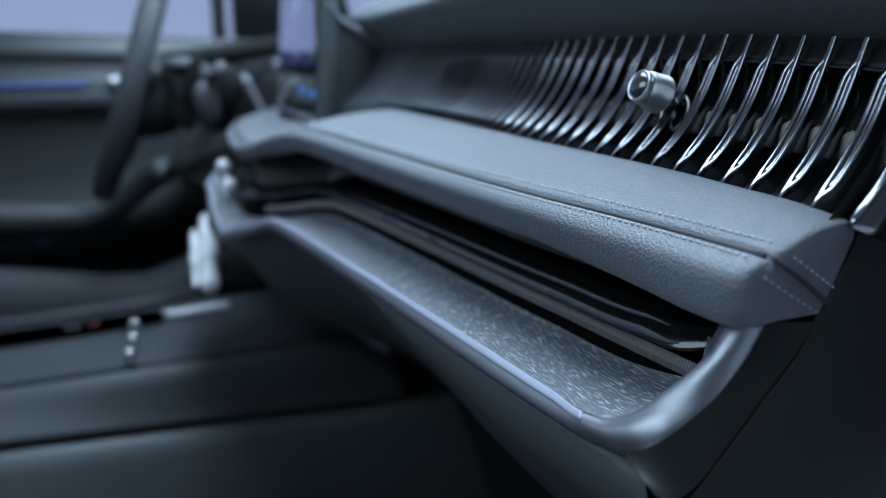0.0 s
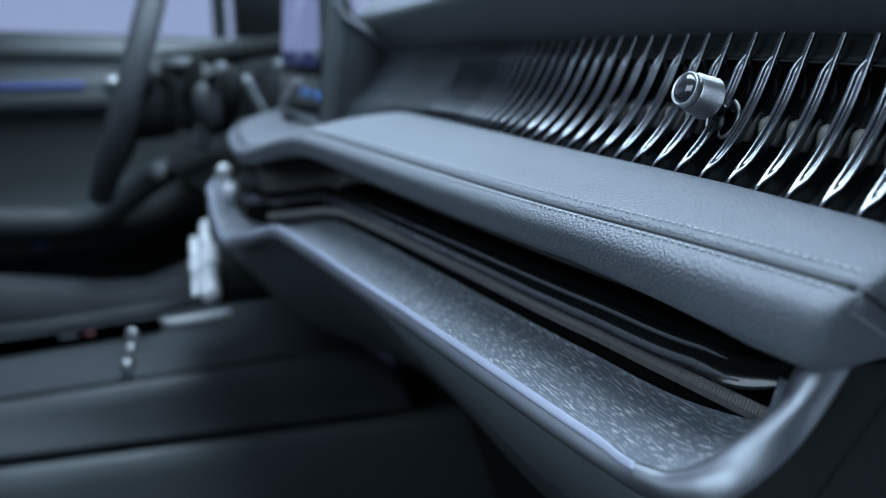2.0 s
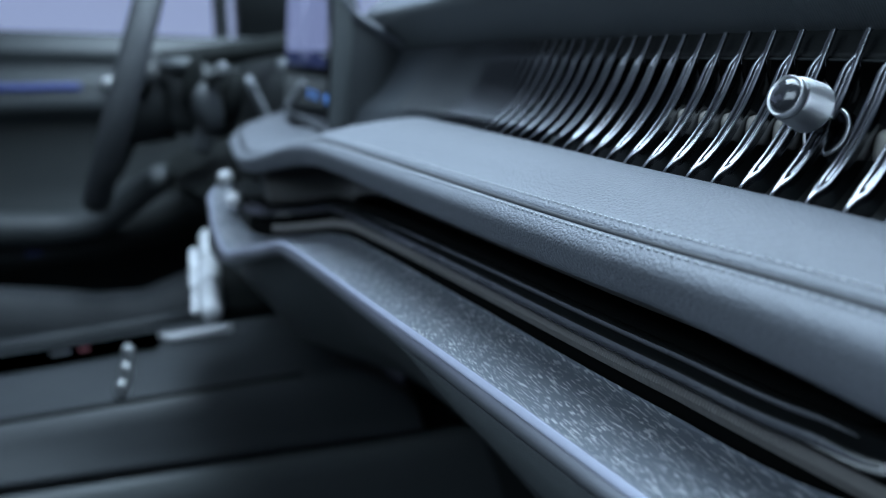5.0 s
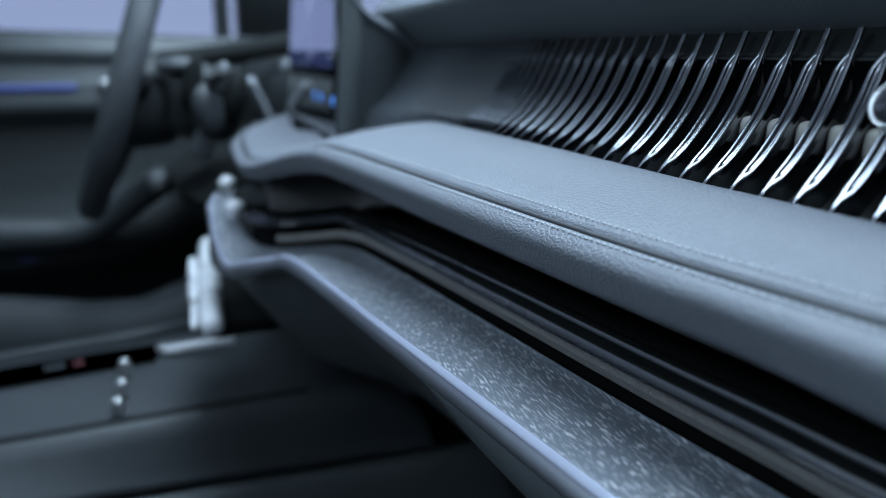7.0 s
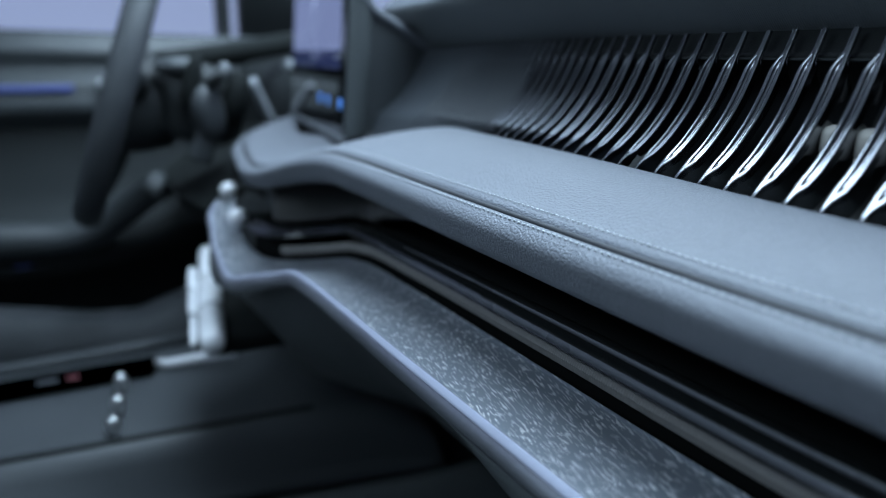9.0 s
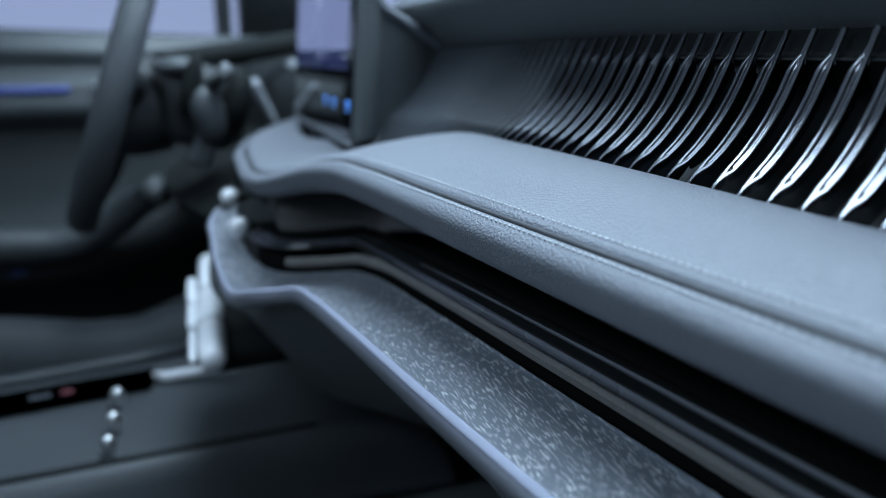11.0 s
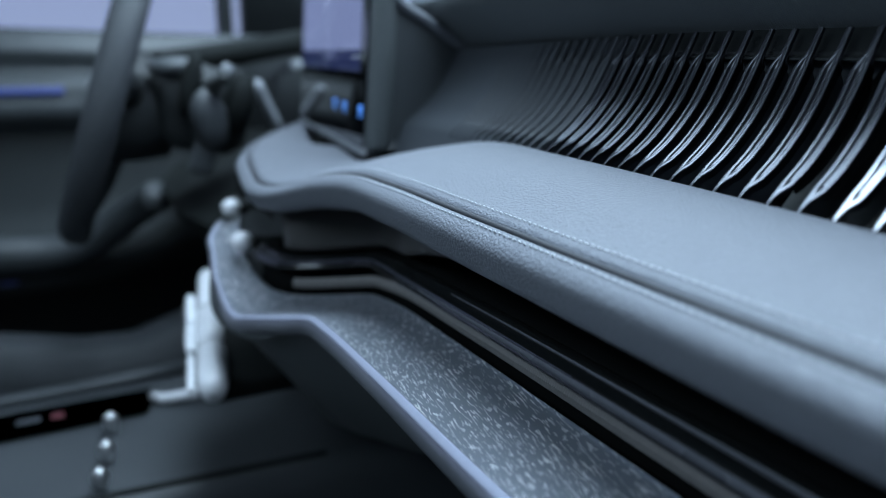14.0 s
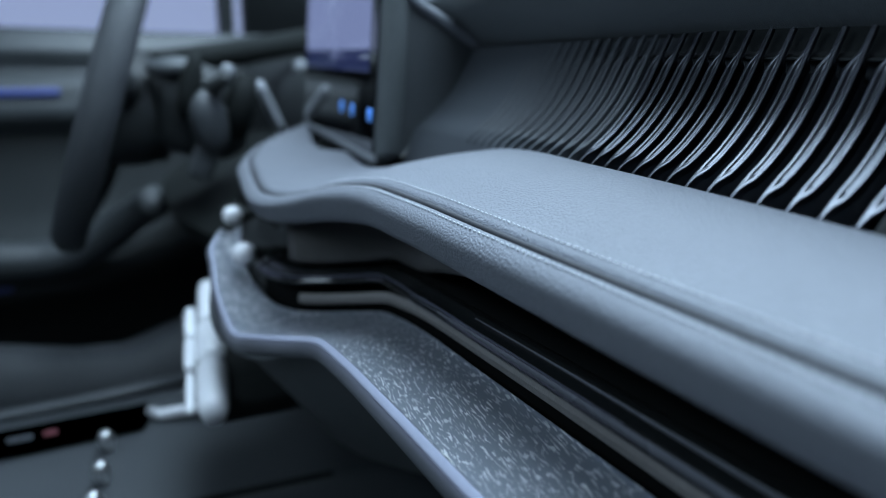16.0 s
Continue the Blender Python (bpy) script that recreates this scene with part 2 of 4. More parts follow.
TRAY_FRONT = smooth_table([(0.172, 0.203, 0.910), (0.180, 0.1947, 0.8926), (0.188, 0.1838, 0.8777), (0.197, 0.176, 0.871), (0.2065, 0.1725, 0.869),
                           (0.23, 0.1735, 0.868), (0.30, 0.176, 0.8665), (0.40, 0.178, 0.865), (0.50, 0.181, 0.862), (0.60, 0.187, 0.857),
                           (0.67, 0.191, 0.8525), (0.70, 0.1915, 0.850), (0.74, 0.187, 0.839), (0.78, 0.179, 0.8280), (0.80, 0.1765, 0.8222),
                           (0.82, 0.174, 0.8170), (0.835, 0.1725, 0.8170), (0.845, 0.1720, 0.8200), (0.86, 0.1718, 0.8260), (0.88, 0.1728, 0.8325), (0.905, 0.1770, 0.8430), (0.933, 0.1830, 0.8540), (0.945, 0.193, 0.8610)])
TRAY_BACK = smooth_table([(0.172, 0.2095, 0.900), (0.180, 0.2130, 0.890), (0.190, 0.2185, 0.881), (0.205, 0.2225, 0.874), (0.23, 0.2225, 0.869),
                          (0.30, 0.2225, 0.867), (0.45, 0.226, 0.865), (0.60, 0.235, 0.859), (0.70, 0.246, 0.8495), (0.74, 0.2525, 0.8415),
                          (0.76, 0.2525, 0.8385), (0.79, 0.240, 0.8315), (0.83, 0.214, 0.8245), (0.87, 0.204, 0.8250), (0.905, 0.201, 0.8350), (0.933, 0.203, 0.850), (0.945, 0.207, 0.866)])


def steps(a, b, n):
    return [a + (b - a) * i / n for i in range(n + 1)]


# ---- padded leather shelf of the dashboard ----
shelf_pad = thing("dashboard_pad", (-0.45, 0.24, 0.92), "grey grained leather dashboard pad with double white stitching", "dashboard pad")


def pad_section(u, shrink=0.0):
    (cy, cz), (by, bz) = CREASE(u), PAD_BACK(u)
    n = min(1, max(0, (0.29 - u) / 0.10))
    far = 1 - 0.145 * min(1, max(0, (u - 0.72) / 0.08))
    under_side = [(0.034, 0.0165, 0.030, 0.0250), (0.010, 0.0190, 0.010, 0.0250), (0.0010, 0.0208, -0.0030, 0.0252), (-0.0030, 0.0210, -0.0105, 0.0244), (-0.0060, 0.0198, -0.0140, 0.0228), (-0.0088, 0.0160, -0.0147, 0.0188),
                  (-0.0110, 0.0094, -0.0150, 0.0108), (-0.0118, 0.0066, -0.0144, 0.0066)]
    rows = [(cy + a + (c - a) * n, cz - (b + (d - b) * n) * far) for a, b, c, d in under_side]
    rows += [(cy - 0.0108 - 0.0022 * n, cz - 0.0042), (cy - 0.0084 - 0.0014 * n, cz - 0.0018 - 0.0002 * n), (cy - 0.0048 - 0.0004 * n, cz - 0.0001 - 0.0003 * n), (cy - 0.0030, cz + 0.0002),
            (cy - 0.0019, cz - 0.0006), (cy - 0.0013, cz - 0.0046), (cy + 0.0009, cz - 0.0046), (cy + 0.0012, cz + 0.0006), (cy + 0.0030, cz + 0.0026), (cy + 0.0056, cz + 0.0030)]
    for k in (0.25, 0.45, 0.65, 0.82):
        rows.append((cy + 0.0056 + (by - cy - 0.0056) * k, cz + 0.0030 + (bz - cz - 0.0030) * k + 0.0025 * (1 - 0.7 * min(1, max(0, (u - 0.80) / 0.1))) * math.sin(math.pi * k)))
    rows += [(by - 0.002, bz - 0.0002), (by + 0.0005, bz - 0.0018), (by + 0.0015, bz - 0.006)]
    my, mz = cy + 0.016, cz - 0.010
    out = []
    for y, z in rows:
        s = shrink * (1 - 0.75 * min(1, max(0, (y - cy - 0.008) / 0.03)))
        out.append((-u, y + (my - y) * s, z + (mz - z) * s))
    return out


rows = [pad_section(u, k) for u, k in ((0.1650, 0.22), (0.1651, 0.17), (0.1655, 0.120), (0.1663, 0.078), (0.1676, 0.042), (0.1696, 0.016), (0.1720, 0.004))]
rows += [pad_section(u) for u in steps(0.175, 1.19, 190)]
rows += [pad_section(1.198, 0.05), pad_section(1.204, 0.15), pad_section(1.208, 0.4)]
leather_cover = under(part("leather_cover", loft(rows, closed=True, caps=True), LEATHER), shelf_pad)

# dark tube near the top of the crease draws the shade inside the seam
under(part("seam", tube([(-u, CREASE(u)[0] + 0.0003, CREASE(u)[1] - 0.0002) for u in steps(0.168, 1.10, 170)], 0.00115, 8), SEAMSHADE, label="dark tube for the shade in the seam"), leather_cover)
STITCH = 0.0036


def stitch_row(name, dy, dz, first, last):
    bm = bmesh.new()
    u = first
    while u < last:
        a, b = CREASE(u), CREASE(u + STITCH * 0.68)
        m = Vector((-(u + STITCH * 0.34), (a[0] + b[0]) / 2 + dy, (a[1] + b[1]) / 2 + dz))
        d = Vector((-STITCH * 0.78, b[0] - a[0] + 0.0004, b[1] - a[1]))
        turn = d.to_track_quat("X", "Z").to_matrix().to_4x4()
        made = bmesh.ops.create_uvsphere(bm, u_segments=6, v_segments=4, radius=1)["verts"]
        bmesh.ops.transform(bm, matrix=Matrix.Translation(m) @ turn @ Matrix.Diagonal((d.length / 2 * 1.12, 0.00036, 0.00036, 1)), verts=made)
        u += STITCH
    return under(part(name, bm, THREAD, label="row of white thread stitches"), leather_cover)


stitch_row("stitching", 0.0056, 0.0038, 0.170, 0.76)
stitch_row("stitching", -0.0056, 0.0001, 0.170, 0.76)


def end_stitches(y0, z0, y1, z1, count):
    bm = bmesh.new()
    d = Vector((0, y1 - y0, z1 - z0))
    for i in range(count):
        c = Vector((-0.1648, y0, z0)) + d * ((i + 0.5) / count)
        made = bmesh.ops.create_uvsphere(bm, u_segments=6, v_segments=4, radius=1)["verts"]
        bmesh.ops.transform(bm, matrix=Matrix.Translation(c) @ d.to_track_quat("X", "Z").to_matrix().to_4x4() @ Matrix.Diagonal((d.length / count * 0.36, 0.00032, 0.00032, 1)), verts=made)
    return under(part("stitching", bm, THREAD, label="row of white thread stitches"), leather_cover)


end_stitches(0.2205, 0.9343, 0.2490, 0.9170, 9)
end_stitches(0.2065, 0.9290, 0.2420, 0.9088, 10)
# the same drawn shade, down the pad's end face
under(part("seam", tube([(-0.1656, 0.2125, 0.9342), (-0.1647, 0.222, 0.928), (-0.1646, 0.233, 0.9205), (-0.1646, 0.2440, 0.9128)], 0.0011, 6), SEAMSHADE, label="dark tube for the shade in the seam"), leather_cover)

# ---- tray with veneer, trim and ambient light guide ----
tray = thing("dashboard_tray", (-0.45, 0.2, 0.87), "dark flecked veneer tray with satin silver front trim under the pad", "dashboard tray")


def tray_section(u):
    f, b = TRAY_FRONT(u), TRAY_BACK(u)
    out = []
    for k in (0, 0.04, 0.15, 0.3, 0.5, 0.7, 0.85, 0.95, 1):
        out.append((-(u + max(0, 0.207 - u) * 0.45 * k), f[0] + (b[0] - f[0]) * k, f[1] + (b[1] - f[1]) * k - 0.0028 * math.sin(math.pi * k)))
    return out


us = [0.172, 0.175, 0.178, 0.181, 0.184, 0.187, 0.190, 0.193, 0.196, 0.199, 0.203, 0.207] + steps(0.212, 0.93, 110) + [0.935, 0.94, 0.945]
bm = loft([tray_section(u) for u in us])
bmesh.ops.solidify(bm, geom=bm.faces[:], thickness=0.003)
under(part("veneer", bm, VENEER, label="dark grey veneer with pale pores"), tray)

# the trim runs from the veneer's edge (inner) to a lower outer edge that wraps round the corner to the door side
OUTER = smooth_table([(0.171, 0.1686, 0.2155, 0.9106), (0.176, 0.1686, 0.2092, 0.8993), (0.18, 0.1686, 0.1989, 0.8900), (0.184, 0.1689, 0.1897, 0.8840), (0.188, 0.1706, 0.1790, 0.8775),
                      (0.192, 0.1758, 0.1730, 0.8704), (0.197, 0.1845, 0.1699, 0.8649), (0.2065, 0.1987, 0.1682, 0.8620), (0.23, 0.2230, 0.1672, 0.8610), (0.26, 0.2545, 0.1678, 0.8600),
                      (0.30, 0.2950, 0.1690, 0.8590), (0.40, 0.3960, 0.1712, 0.8575), (0.50, 0.4960, 0.1744, 0.8545), (0.60, 0.5960, 0.1804, 0.8495), (0.67, 0.6660, 0.1842, 0.8450),
                      (0.70, 0.6960, 0.1845, 0.8425), (0.74, 0.7360, 0.1800, 0.8315), (0.78, 0.7760, 0.1720, 0.8205), (0.80, 0.7965, 0.1695, 0.8147), (0.82, 0.8170, 0.1668, 0.8090),
                      (0.835, 0.8360, 0.1652, 0.8090), (0.845, 0.8490, 0.1652, 0.8140), (0.86, 0.8660, 0.1662, 0.8215), (0.88, 0.8865, 0.1680, 0.8290), (0.905, 0.9110, 0.1722, 0.8400), (0.933, 0.9375, 0.1782, 0.8520),
                      (0.945, 0.9475, 0.1888, 0.8610)])
trim_us = [0.171, 0.1715] + steps(0.1725, 0.2125, 40) + steps(0.2165, 0.93, 130) + [0.935, 0.94, 0.945]


def along_trim(section, first, last):
    """Sweep a section (share of the way from the inner to the outer edge, height over the face) along the trim."""
    edges = [(Vector((-max(u, 0.1718), *TRAY_FRONT(max(u, 0.172)))) + Vector((0, 0, 0.003 * max(0, (0.1725 - u) / 0.0015))), Vector((-OUTER(u)[0], OUTER(u)[1], OUTER(u)[2]))) for u in trim_us]
    rows = []
    for i, (a, b) in enumerate(edges):
        if not first <= trim_us[i] <= last:
            continue
        t = edges[min(i + 1, len(edges) - 1)][0] + edges[min(i + 1, len(edges) - 1)][1] - edges[max(i - 1, 0)][0] - edges[max(i - 1, 0)][1]
        n = t.cross(b - a).normalized()
        if n.dot(Vector((0.5, -0.7, 0.5))) < 0:
            n = -n
        swell = 1 + 2.0 * min(1, max(0, (0.214 - trim_us[i]) / 0.022))
        rows.append([a + (b - a) * k + n * (h * swell if h > 0 else h) for k, h in section])
    return loft(rows, closed=True, caps=True)


silver_trim = under(part("silver_trim", along_trim([(0.02, -0.006), (0.0, -0.0008), (0.02, 0.0004), (0.08, 0.0009), (0.20, 0.0014), (0.38, 0.0017), (0.58, 0.0016), (0.78, 0.0011), (0.92, 0.0004), (1.0, -0.0006),
                                                   (0.93, -0.005), (0.5, -0.008)], 0.17, 0.95), SILVER, label="satin silver edge trim"), tray)
under(part("light_guide", along_trim([(-0.05, 0.0), (-0.03, 0.0014), (0.04, 0.0017), (0.20, 0.0021), (0.34, 0.0022), (0.37, 0.0018), (0.30, 0.0008), (0.05, 0.0)], 0.2095, 0.944), GUIDE,
           label="pale blue ambient light guide"), silver_trim)

# ---- slot above the tray: ribbed strip, gloss rail, black recess ----
slot = thing("dashboard_slot", (-0.45, 0.23, 0.885), "gloss black slot with a ribbed strip between tray and pad", "air slot")
rows = []
u = 0.199
k = 0
while u < 0.828:
    b = TRAY_BACK(max(u, 0.26))
    d = 0.0006 if k % 3 == 0 else 0.0
    rows.append([(-u, b[0] + 0.0042 + d, b[1] + 0.0046), (-u, b[0] + 0.0014 + d, b[1] + 0.0054), (-u, b[0] + 0.0005 + d, b[1] + 0.0088), (-u, b[0] + 0.0022 + d, b[1] + 0.0125)])
    u += 0.00050 if u < 0.66 else 0.0012
    k += 1
under(part("ribbed_strip", loft(rows), RIBS, smooth=False, label="finely ribbed brown-grey strip"), slot)


def slot_base(u):
    """The foot of rail and recess: above the veneer's back edge, a little higher at the far end."""
    y, z = TRAY_BACK(max(u, 0.235))
    return y, z + 0.0055 * min(1, max(0, (u - 0.69) / 0.07))


def rail_section(u):
    b = slot_base(u)
    e = min(1, max(0, (u - 0.190) / 0.03))
    y, z = b[0] - 0.003 + (1 - e) ** 2 * 0.012, b[1] + (1 - e) ** 2 * 0.010
    return [(-u, y + 0.030, z + 0.013), (-u, y + 0.004, z + 0.0135), (-u, y - 0.0004, z + 0.0148), (-u, y - 0.0013, z + 0.0160), (-u, y - 0.0011, z + 0.0164), (-u, y + 0.0010, z + 0.0194), (-u, y + 0.0018, z + 0.0202),
            (-u, y + 0.0046, z + 0.0210), (-u, y + 0.0050, z + 0.0213), (-u, y + 0.0063, z + 0.0231), (-u, y + 0.0070, z + 0.0236), (-u, y + 0.0110, z + 0.0236), (-u, y + 0.035, z + 0.0232)]


gloss_rail = under(part("gloss_rail", loft([rail_section(u) for u in steps(0.196, 0.875, 130)], closed=True, caps=True), RAIL, label="gloss black rail"), slot)


# violet tube laid on the rail as a reflected highlight
under(part("rail_glint", tube([(-u, slot_base(u)[0] - 0.0024, slot_base(u)[1] + 0.0196) for u in steps(0.50, 0.862, 60)], lambda k: 0.0002 + 0.0005 * min(1, k * 2), 6), RAILGLINT, label="thin violet tube for the reflection along the rail's edge"), gloss_rail)


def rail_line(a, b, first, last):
    """A grey strip between two points of the rail's section, coloured as the sheen there."""
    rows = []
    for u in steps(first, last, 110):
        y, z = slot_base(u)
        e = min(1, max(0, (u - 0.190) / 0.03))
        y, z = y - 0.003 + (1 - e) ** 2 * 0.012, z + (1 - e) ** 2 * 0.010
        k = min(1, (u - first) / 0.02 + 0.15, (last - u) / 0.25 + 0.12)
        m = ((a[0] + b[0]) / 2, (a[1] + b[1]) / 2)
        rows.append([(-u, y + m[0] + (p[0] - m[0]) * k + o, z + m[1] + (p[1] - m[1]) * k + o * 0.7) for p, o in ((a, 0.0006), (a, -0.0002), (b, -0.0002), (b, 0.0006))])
    return under(part("rail_sheen", loft(rows, closed=True, caps=True), RAILSHEEN, label="grey strip for the sheen on the rail's bevel"), gloss_rail)


# near-black sheet over the rail's back, put in for the slot's deep shade
under(part("slot_shade", loft([[(-u, slot_base(u)[0] + dy - 0.003, slot_base(u)[1] + dz) for dy, dz in ((0.0112, 0.0237), (0.0112, 0.0241), (0.034, 0.0241), (0.034, 0.0234))] for u in steps(0.222, 0.86, 90)],
                              closed=True, caps=True), SLOTBLACK, label="matt black sheet for the shade behind the rail"), slot)
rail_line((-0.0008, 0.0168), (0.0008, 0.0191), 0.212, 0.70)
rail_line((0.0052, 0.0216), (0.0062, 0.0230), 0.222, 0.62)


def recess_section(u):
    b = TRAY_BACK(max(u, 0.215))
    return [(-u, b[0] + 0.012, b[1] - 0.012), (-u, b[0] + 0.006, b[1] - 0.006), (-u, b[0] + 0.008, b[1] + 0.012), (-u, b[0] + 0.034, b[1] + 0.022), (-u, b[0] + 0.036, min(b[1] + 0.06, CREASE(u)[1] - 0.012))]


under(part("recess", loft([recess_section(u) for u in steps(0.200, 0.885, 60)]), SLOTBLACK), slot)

rows = []
for u in steps(0.215, 0.84, 70):
    b, c = slot_base(u), CREASE(u)
    w = min(1, max(0, (u - 0.61) / 0.10))
    y, z = (c[0] + 0.0190) * (1 - w) + (b[0] + 0.005) * w, (c[1] - 0.0325) * (1 - w) + (b[1] + 0.030) * w
    top = max(z + 0.010, c[1] - 0.0175)
    rows.append([(-u, y + 0.005, z - 0.003), (-u, y + 0.0008, z - 0.0010), (-u, y - 0.0002, z + 0.0010), (-u, y - 0.0006, top), (-u, y + 0.007, top + 0.002), (-u, y + 0.025, top + 0.002), (-u, y + 0.025, z - 0.004)])
under(part("slot_trim", loft(rows, closed=True, caps=True), SLOTTRIM, label="brown-grey trim above the rail"), slot)

# ---- finned air outlet panel ----
vent = thing("air_outlet", (-0.45, 0.28, 0.98), "long dashboard air outlet with curved dark chrome fins", "air vent")
_path = smooth_table([(0.0, -0.001, -0.003), (0.05, 0.0012, 0.0008), (0.12, 0.0056, 0.0048), (0.24, 0.0122, 0.0110), (0.37, 0.0180, 0.0182), (0.50, 0.0230, 0.0256),
                         (0.62, 0.0268, 0.0328), (0.73, 0.0297, 0.0395), (0.81, 0.0318, 0.0445), (0.87, 0.0335, 0.0490), (0.94, 0.0355, 0.0540), (1.0, 0.0372, 0.0585)])
_wide = [(0, 0.0008), (0.06, 0.0009), (0.085, 0.0012), (0.11, 0.0020), (0.135, 0.0025), (0.20, 0.0027), (0.32, 0.0029), (0.5, 0.0030), (0.79, 0.0030), (0.82, 0.0027), (0.86, 0.0019), (0.89, 0.0014), (1.0, 0.0012)]


_pts = np.array([_path(k) for k in steps(0, 1, 60)])
for _ in range(10):
    _pts[1:-1] = 0.25 * _pts[:-2] + 0.5 * _pts[1:-1] + 0.25 * _pts[2:]


def FIN_PATH(k):
    return np.array([np.interp(k, steps(0, 1, 60), _pts[:, 0]), np.interp(k, steps(0, 1, 60), _pts[:, 1])])


def FIN_WIDE(k):
    return np.interp(k, [r[0] for r in _wide], [r[1] for r in _wide])


def lean(u):
    """The fins lean further forward towards the middle of the car."""
    return 1 + 0.30 * min(1.15, max(0, (u - 0.19) / 0.35))


def fin_mesh():
    rows = []
    for k in steps(0, 0.2, 16)[:-1] + steps(0.2, 0.78, 24)[:-1] + steps(0.78, 0.9, 10)[:-1] + [0.9, 0.95, 1.0]:
        y, z = FIN_PATH(k)
        y2, z2 = FIN_PATH(min(1, k + 0.02))
        y1, z1 = FIN_PATH(max(0, k - 0.02))
        t = Vector((0, y2 - y1, z2 - z1)).normalized()
        out = Vector((0, -t.z, t.y))
        w = float(FIN_WIDE(k))
        slim = 0.0030 - w
        p = Vector((slim * (0.95 if k > 0.5 else -0.35), y, z))
        bite = min(1, (k - 0.125) / 0.05, (0.86 - k) / 0.06) ** 0.7 if 0.125 < k < 0.86 else 0.0
        deep = 0.011 - 0.0092 * min(1, max(0, (k - 0.74) / 0.10))
        flank = min(1, deep / 0.005)
        gw, g = 0.00012 + 0.0008 * bite, 0.0005 * bite
        high = min(0.0006, (w - gw) * 0.7)
        beads = []
        for e in (-1, 1):
            # a rounded bead along each edge of the face; the groove between the two fades out towards the ends
            turn = [math.pi * (1 - i / 7) for i in range(8)]
            beads.append([(e * (w + gw) / 2 + (w - gw) / 2 * math.cos(a), high * (math.sin(a) - 1) * (1 if e * math.cos(a) > 0 else bite)) for a in turn])
        ring = [(-w * 0.6, -deep), (-w, -0.0022 * flank)] + beads[0] + [(x * gw, -high * bite - g * (1 - x * x)) for x in (-0.6, -0.2, 0.2, 0.6)] + beads[1]
        ring += [(w * 0.97, -0.0022 * flank), (w * 1.06, -0.0026 * flank), (w * 1.06, -0.0034 * flank), (w * 0.3, -deep)]
        rows.append([p + Vector((a, 0, 0)) + out * b for a, b in ring])
    return loft(rows, closed=True, caps=True)


fins = []
u = 0.1784
while u < 0.77:
    fins.append(u)
    u += 0.0151 - 0.0040 * min(1.05, max(0, (u - 0.40) / 0.17))
first_fin = part("fin", fin_mesh(), FIN, angle=40)
# the same fin, darkened step by step where its reflections fade
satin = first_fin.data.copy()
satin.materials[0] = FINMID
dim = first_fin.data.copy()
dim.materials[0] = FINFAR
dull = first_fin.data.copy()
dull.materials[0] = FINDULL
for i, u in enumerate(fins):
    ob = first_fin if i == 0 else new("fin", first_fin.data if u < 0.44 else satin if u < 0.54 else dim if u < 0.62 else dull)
    y, z = FIN_FOOT(u)
    ob.location, ob.scale = (-u, y, z), (1, lean(u), 1)
    under(ob, vent)


def fin_back(u, depth, k):
    """A point of the panel behind the fins, depth below their faces."""
    y0, z0 = FIN_FOOT(u)
    y, z = FIN_PATH(k)
    y2, z2 = FIN_PATH(min(1, k + 0.03))
    y1, z1 = FIN_PATH(max(0, k - 0.03))
    t = Vector((0, y2 - y1, z2 - z1)).normalized()
    return Vector((-u, y0 + y * lean(u) + t.z * depth, z0 + z - t.y * depth))


def depth_at(u):
    return 0.0010 + 0.012 * (1 - min(1, max(0, (u - 0.46) / 0.28))) ** 1.1


under(part("rib_panel", loft([[fin_back(u, depth_at(u), 0.02) + Vector((0, -0.012, -0.03))] + [fin_back(u, depth_at(u), k) for k in steps(0.02, 1, 44)] for u in steps(0.460, 0.90, 60)]), RIBBED, label="dark grey curved panel"), vent)
rows = []
for u in (0.168, 0.20, 0.25, 0.30, 0.35, 0.40, 0.4605):
    y, z = FIN_FOOT(u)
    y += 0.036 * (lean(u) - 1)
    rows.append([(-u, y - 0.006, z - 0.004), (-u, y + 0.012, z - 0.006), (-u, y + 0.07, z - 0.004), (-u, y + 0.085, z + 0.03), (-u, y + 0.08, z + 0.054), (-u, y + 0.050, z + 0.054)])
under(part("vent_box", loft(rows, caps=True), CAVITY), vent)
rows = []
for u in steps(0.168, 0.93, 40):
    y, z = FIN_FOOT(u)
    y += 0.036 * (lean(u) - 1)
    rows.append([(-u, y + 0.0360, z + 0.0470), (-u, y + 0.0400, z + 0.0500), (-u, y + 0.0455, z + 0.060), (-u, y + 0.060, z + 0.060), (-u, y + 0.060, z + 0.0475)])
under(part("vent_header", loft(rows, closed=True, caps=True), SIDESKIN), vent)
lip = []
for u in steps(0.168, 0.56, 30):
    y, z = FIN_FOOT(u)
    lip.append((-u, y + 0.036 * (lean(u) - 1) + 0.0358, z + 0.0468))
under(part("header_lip", tube(lip, 0.0006, 6), PLASTIC), vent)
for i, u in enumerate(steps(0.185, 0.365, 12)):
    y, z = FIN_FOOT(u)
    bm = box((0.0118, 0.016, 0.013), bevel=0.0036, seg=3)
    ob = part("vane", bm, VANE) if i == 0 else new("vane", vane.data)
    if i == 0:
        vane = ob
    ob.location = (-u - 0.002, y + 0.037, z + 0.0175)
    under(ob, vent)
    bm.free() if i else None
    pin = part("pivot", box((0.003, 0.004, 0.020), bevel=0.0012), RIBS) if i == 0 else new("pivot", pin.data)
    pin.location = (-u - 0.004, y + 0.052, z + 0.040)
    under(pin, ob)
